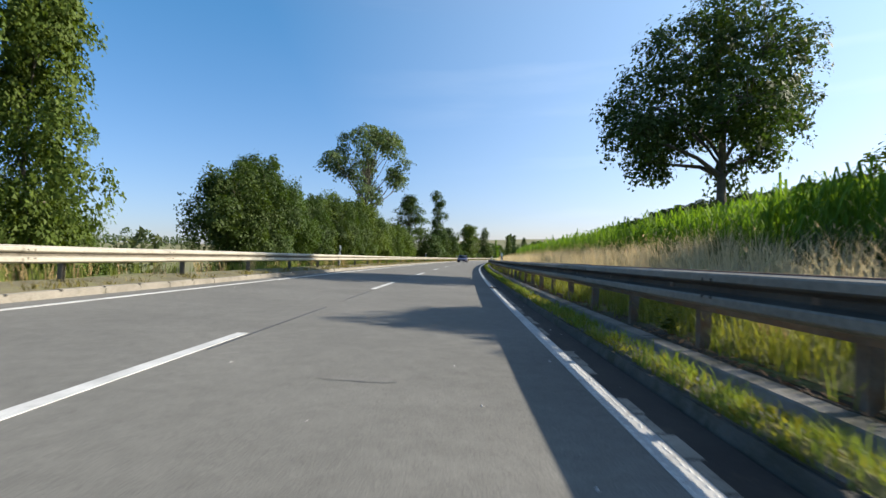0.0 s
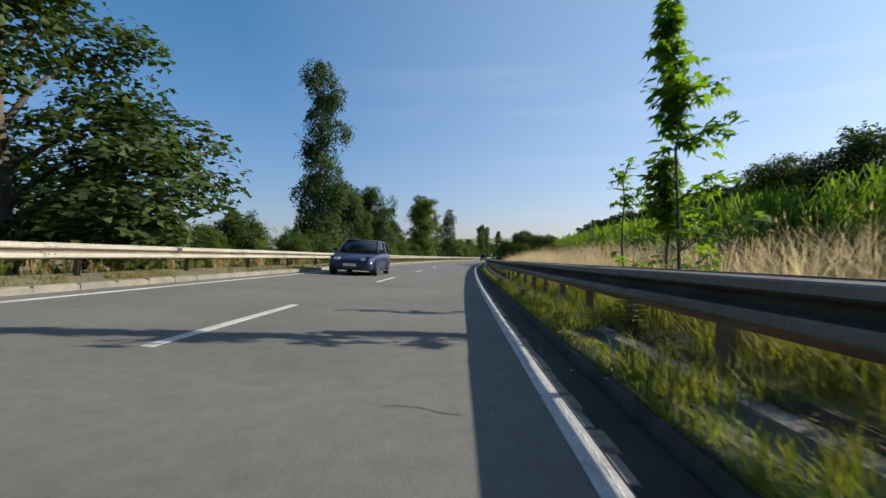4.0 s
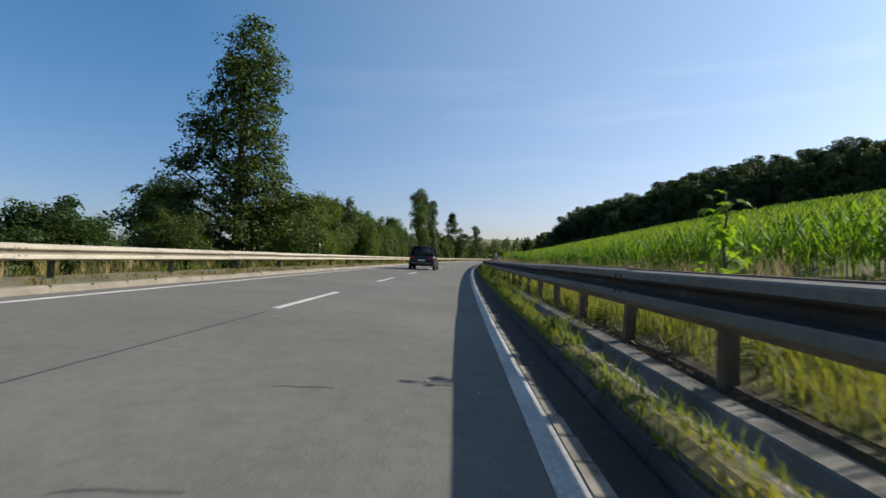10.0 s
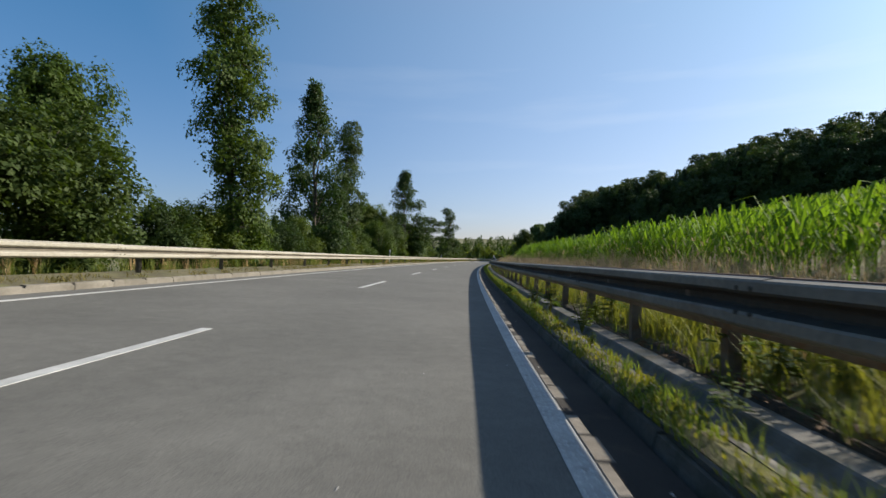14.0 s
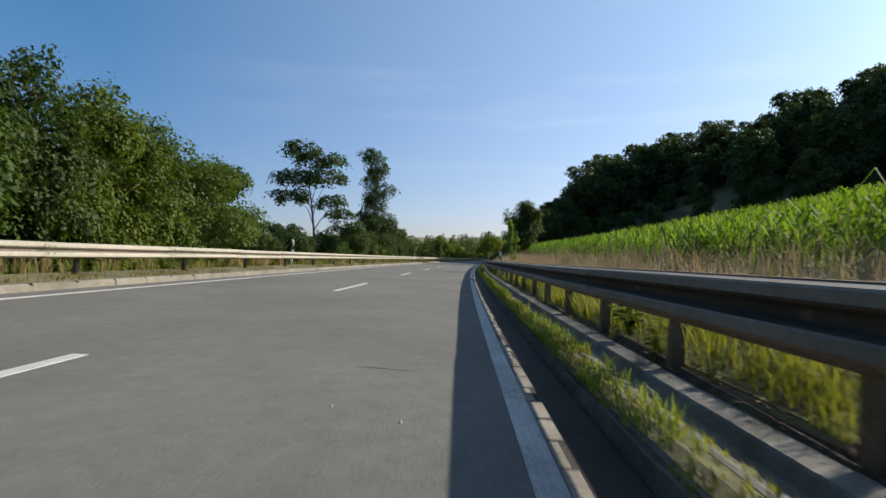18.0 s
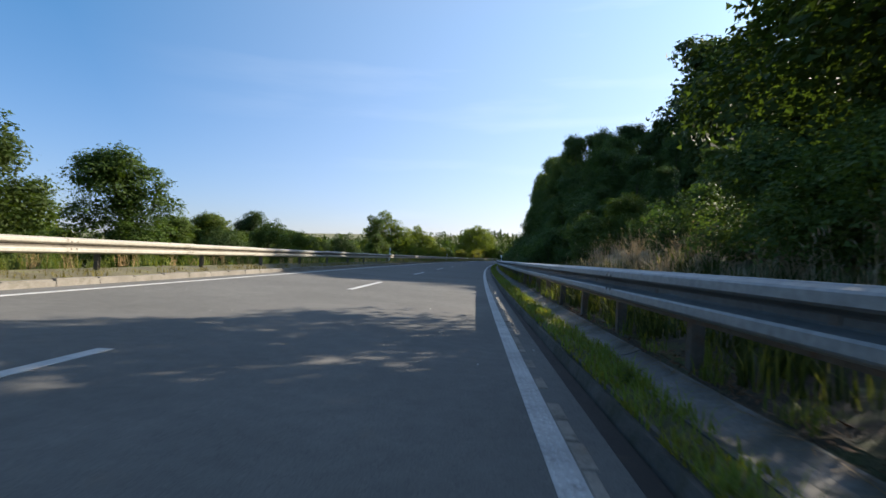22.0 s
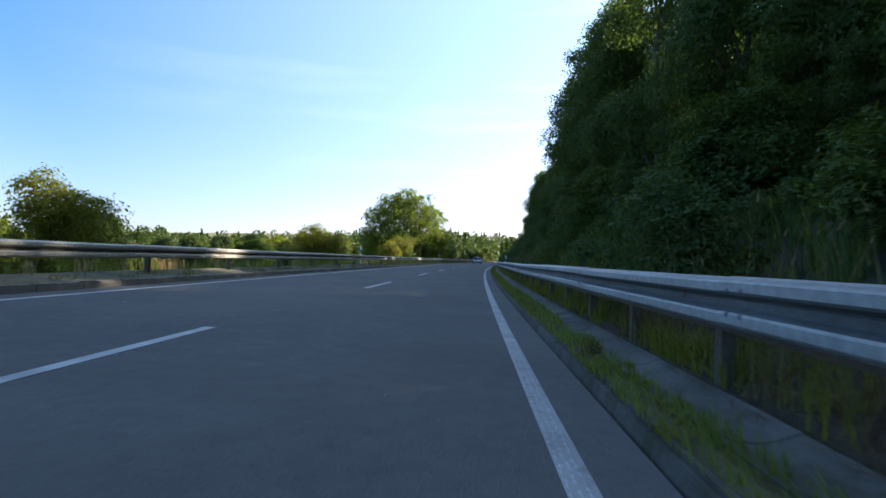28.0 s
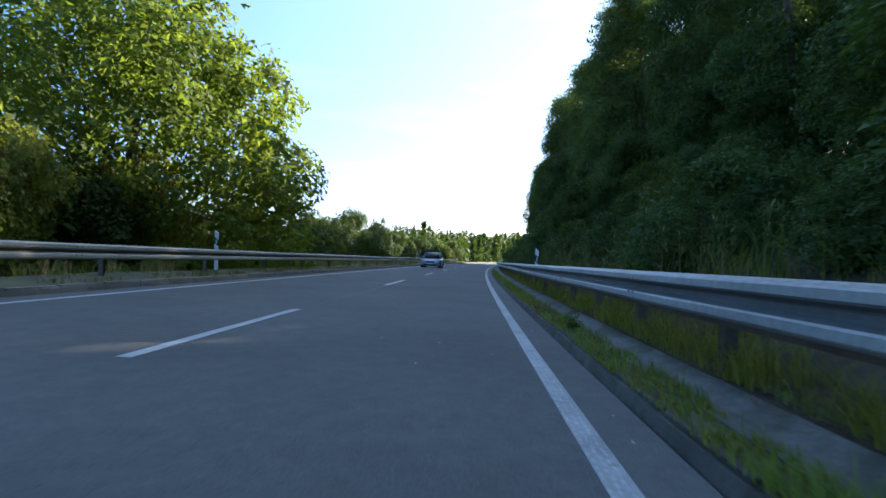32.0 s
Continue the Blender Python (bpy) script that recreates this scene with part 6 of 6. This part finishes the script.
def car(m, mat, label, length=4.7, width=1.82, height=1.48, estate=True, high=0.0, nose=0.92):
    """A passenger car, nose along +y, standing on z = 0."""
    ob = tagged(empty("car", m), label, "car")
    L, W, H = length, width / 2, height
    g = 0.18 + high

    def ring(y, w, zlo, zhi, belt):
        tuck = 0.9
        return [(-w * tuck, y, zlo), (-w, y, zlo + 0.12), (-w * 1.0, y, belt * 0.75 + zlo * 0.25), (-w * 0.96, y, zhi - 0.03), (-w * 0.82, y, zhi), (w * 0.82, y, zhi), (w * 0.96, y, zhi - 0.03), (w * 1.0, y, belt * 0.75 + zlo * 0.25), (w, y, zlo + 0.12), (w * tuck, y, zlo)]
    belt = 0.92 + high
    hood = 0.90 + high
    body = [ring(-L / 2, W * 0.78, g + 0.14, belt - 0.12, belt), ring(-L / 2 + 0.07, W * 0.93, g + 0.05, belt - 0.01, belt), ring(-L / 2 + 0.5, W, g, belt + 0.03, belt), ring(-0.4, W, g, belt, belt), ring(0.75, W, g, belt - 0.02, belt),
            ring(L / 2 - 1.0, W, g, hood - 0.04, belt), ring(L / 2 - 0.35, W * 0.95, g + 0.02, hood - 0.16, belt), ring(L / 2 - 0.08, W * 0.86, g + 0.08, hood - 0.28, belt), ring(L / 2, W * 0.70, g + 0.16, hood - 0.38, belt)]
    shell = loft(body, "body", mat, ob)
    yb, yt = (-L / 2 + 0.12, -L / 2 + 0.42) if estate else (-L / 2 + 0.75, -L / 2 + 1.5)
    top, low = H + high * 0.4, belt - 0.02

    def cabin_ring(y, w, z):
        return [(-w, y, z - 0.05), (-w * 0.9, y, z), (w * 0.9, y, z), (w, y, z - 0.05)]
    lower = [(-W * 0.93, yb, low), (-W * 0.93, 1.0, low), (W * 0.93, 1.0, low), (W * 0.93, yb, low)]
    roof = [(-W * 0.72, yt, top - 0.04), (-W * 0.74, 0.15, top - 0.03), (W * 0.74, 0.15, top - 0.03), (W * 0.72, yt, top - 0.04)]
    glass = loft([lower, roof], "windows", CAR_GLASS, ob, label="dark tinted car windows")
    loft([[(-W * 0.73, yt - 0.06, top - 0.045), (-W * 0.75, 0.18, top - 0.045), (W * 0.75, 0.18, top - 0.045), (W * 0.73, yt - 0.06, top - 0.045)],
          [(-W * 0.66, yt, top), (-W * 0.66, 0.05, top), (W * 0.66, 0.05, top), (W * 0.66, yt, top)]], "roof", mat, ob)
    # pillars
    for sx in (-1, 1):
        for (ya, yb2, wp) in ((1.0, 0.15, 0.05), (-0.35, -0.4, 0.045), (-L / 2 + 1.15, -L / 2 + 1.2, 0.06), (yb, yt, 0.07)):
            a, b2 = Vector((sx * W * 0.935, ya, low)), Vector((sx * W * 0.745, yb2, top - 0.03))
            v, f = [], []
            tube(v, f, [a, b2], [wp * 0.6, wp * 0.5], 5)
            mesh_object("pillar", v, f, mat, ob)
        mirror = box_bm(sx * (W + 0.10) - 0.09, sx * (W + 0.10) + 0.09, 0.68, 0.80, belt + 0.02, belt + 0.15, 0.03)
        part("side_mirror", mirror, mat, ob)
        part("headlight", box_bm(sx * W * 0.66 - 0.2, sx * W * 0.66 + 0.2, L / 2 - 0.30, L / 2 - 0.06, hood - 0.34, hood - 0.19, 0.04), LAMP_CLEAR, ob, "clear headlight")
        part("tail_light", box_bm(sx * W * 0.70 - 0.22, sx * W * 0.70 + 0.22, -L / 2 - 0.005, -L / 2 + 0.12, belt - 0.24, belt - 0.08, 0.03), LAMP_RED, ob, "red tail light")
        part("sill", box_bm(sx * W - 0.03, sx * W + 0.01, -0.85, 0.95, g - 0.02, g + 0.07, 0.01), DARK_TRIM, ob)
        for y in (-L / 2 + 0.95, L / 2 - nose):
            r = 0.33 + high * 0.25
            verts, faces = [], []
            prof = [(-0.10, r * 0.74), (-0.11, r * 0.92), (-0.07, r), (0.07, r), (0.11, r * 0.92), (0.10, r * 0.74)]
            n = 28
            for j in range(n):
                a = 2 * math.pi * j / n
                verts += [(x, q * math.cos(a), q * math.sin(a)) for x, q in prof]
            for j in range(n):
                for i in range(len(prof)):
                    p0, p1 = j * 6 + i, j * 6 + (i + 1) % 6
                    q0, q1 = ((j + 1) % n) * 6 + i, ((j + 1) % n) * 6 + (i + 1) % 6
                    faces.append((p0, p1, q1, q0))
            wheel = empty("wheel", Matrix.Translation((sx * (W - 0.05), y, r)))
            wheel.parent = ob
            mesh_object("tyre", verts, faces, TYRE, wheel, smooth=True)
            rv, rf = [], []
            for k in range(10):
                a = 2 * math.pi * k / 10
                t, w = Vector((0, math.cos(a), math.sin(a))), Vector((0, -math.sin(a), math.cos(a)))
                b0 = len(rv)
                for q, hw in ((0.06, 0.022), (r * 0.76, 0.028)):
                    rv += [tuple(Vector((sx * 0.09, 0, 0)) + t * q + w * hw), tuple(Vector((sx * 0.09, 0, 0)) + t * q - w * hw), tuple(Vector((sx * 0.04, 0, 0)) + t * q - w * hw), tuple(Vector((sx * 0.04, 0, 0)) + t * q + w * hw)]
                rf += [(b0 + i, b0 + (i + 1) % 4, b0 + 4 + (i + 1) % 4, b0 + 4 + i) for i in range(4)]
            b0 = len(rv)
            rv += [(sx * 0.095, 0.075 * math.cos(a * math.pi / 6), 0.075 * math.sin(a * math.pi / 6)) for a in range(12)]
            rf.append(tuple(range(b0, b0 + 12)))
            for q0, q1, x0, x1 in ((r * 0.72, r * 0.78, 0.085, 0.10), (r * 0.2, r * 0.5, -0.03, -0.03)):
                b0 = len(rv)
                for a in range(24):
                    c, s2 = math.cos(a * math.pi / 12), math.sin(a * math.pi / 12)
                    rv += [(sx * x0, q0 * c, q0 * s2), (sx * x1, q1 * c, q1 * s2)]
                rf += [(b0 + 2 * a, b0 + 2 * a + 1, b0 + 2 * ((a + 1) % 24) + 1, b0 + 2 * ((a + 1) % 24)) for a in range(24)]
            mesh_object("rim", rv, rf, ALLOY, wheel)
            arch_v, arch_f = [], []
            pts = [Vector((sx * (W - 0.002), y + (r + 0.05) * math.cos(a), r + (r + 0.05) * math.sin(a))) for a in np.linspace(-0.15, math.pi + 0.15, 14)]
            tube(arch_v, arch_f, pts, [0.03] * 14, 5)
            mesh_object("wheel_arch", arch_v, arch_f, DARK_TRIM if high else mat, ob)
            well = box_bm(sx * (W - 0.24), sx * (W + 0.004), y - r - 0.02, y + r + 0.02, g - 0.03, r + r * 0.92, 0.0)
            bmesh.ops.bevel(well, geom=[e for e in well.edges if abs(e.verts[0].co.x - e.verts[1].co.x) > 0.1 and e.verts[0].co.z > g + 0.1], offset=0.2, segments=3, affect="EDGES")
            part("wheel_well", well, DARK_TRIM, ob)
    part("grille", box_bm(-W * 0.42, W * 0.42, L / 2 - 0.06, L / 2 + 0.005, g + 0.30, g + 0.44, 0.01), DARK_TRIM, ob)
    part("lower_grille", box_bm(-W * 0.62, W * 0.62, L / 2 - 0.10, L / 2 + 0.004, g + 0.06, g + 0.18, 0.01), DARK_TRIM, ob)
    part("bumper_strip", box_bm(-W * 0.8, W * 0.8, -L / 2 - 0.01, -L / 2 + 0.05, g + 0.20, g + 0.24, 0.006), ALLOY, ob)
    for y, z in ((L / 2 + 0.008, g + 0.24), (-L / 2 - 0.008, belt - 0.32)):
        part("number_plate", box_bm(-0.26, 0.26, y - 0.006, y + 0.006, z - 0.055, z + 0.055, 0.003), PLATE, ob, "blank pale number plate")
    return ob


BLUE_PAINT = paint("blue_paint", (0.022, 0.028, 0.075))
NIGHT_PAINT = paint("night_paint", (0.003, 0.004, 0.008))
SILVER_PAINT = paint("silver_paint", (0.30, 0.33, 0.38))
car(frame_at(105.4, -1.72, 0.0, turn=180), BLUE_PAINT, "dark blue estate car coming on in the outer lane")
car(frame_at(644.0, -1.9, 0.0, turn=180), SILVER_PAINT, "grey-blue hatchback in the outer lane", 4.1, 1.76, 1.48)
car(frame_at(238.27, -0.29, 0.0, turn=0), NIGHT_PAINT, "dark blue off-road car with black arches and spoked wheels", 4.1, 1.84, 1.68, True, 0.10, 0.72)
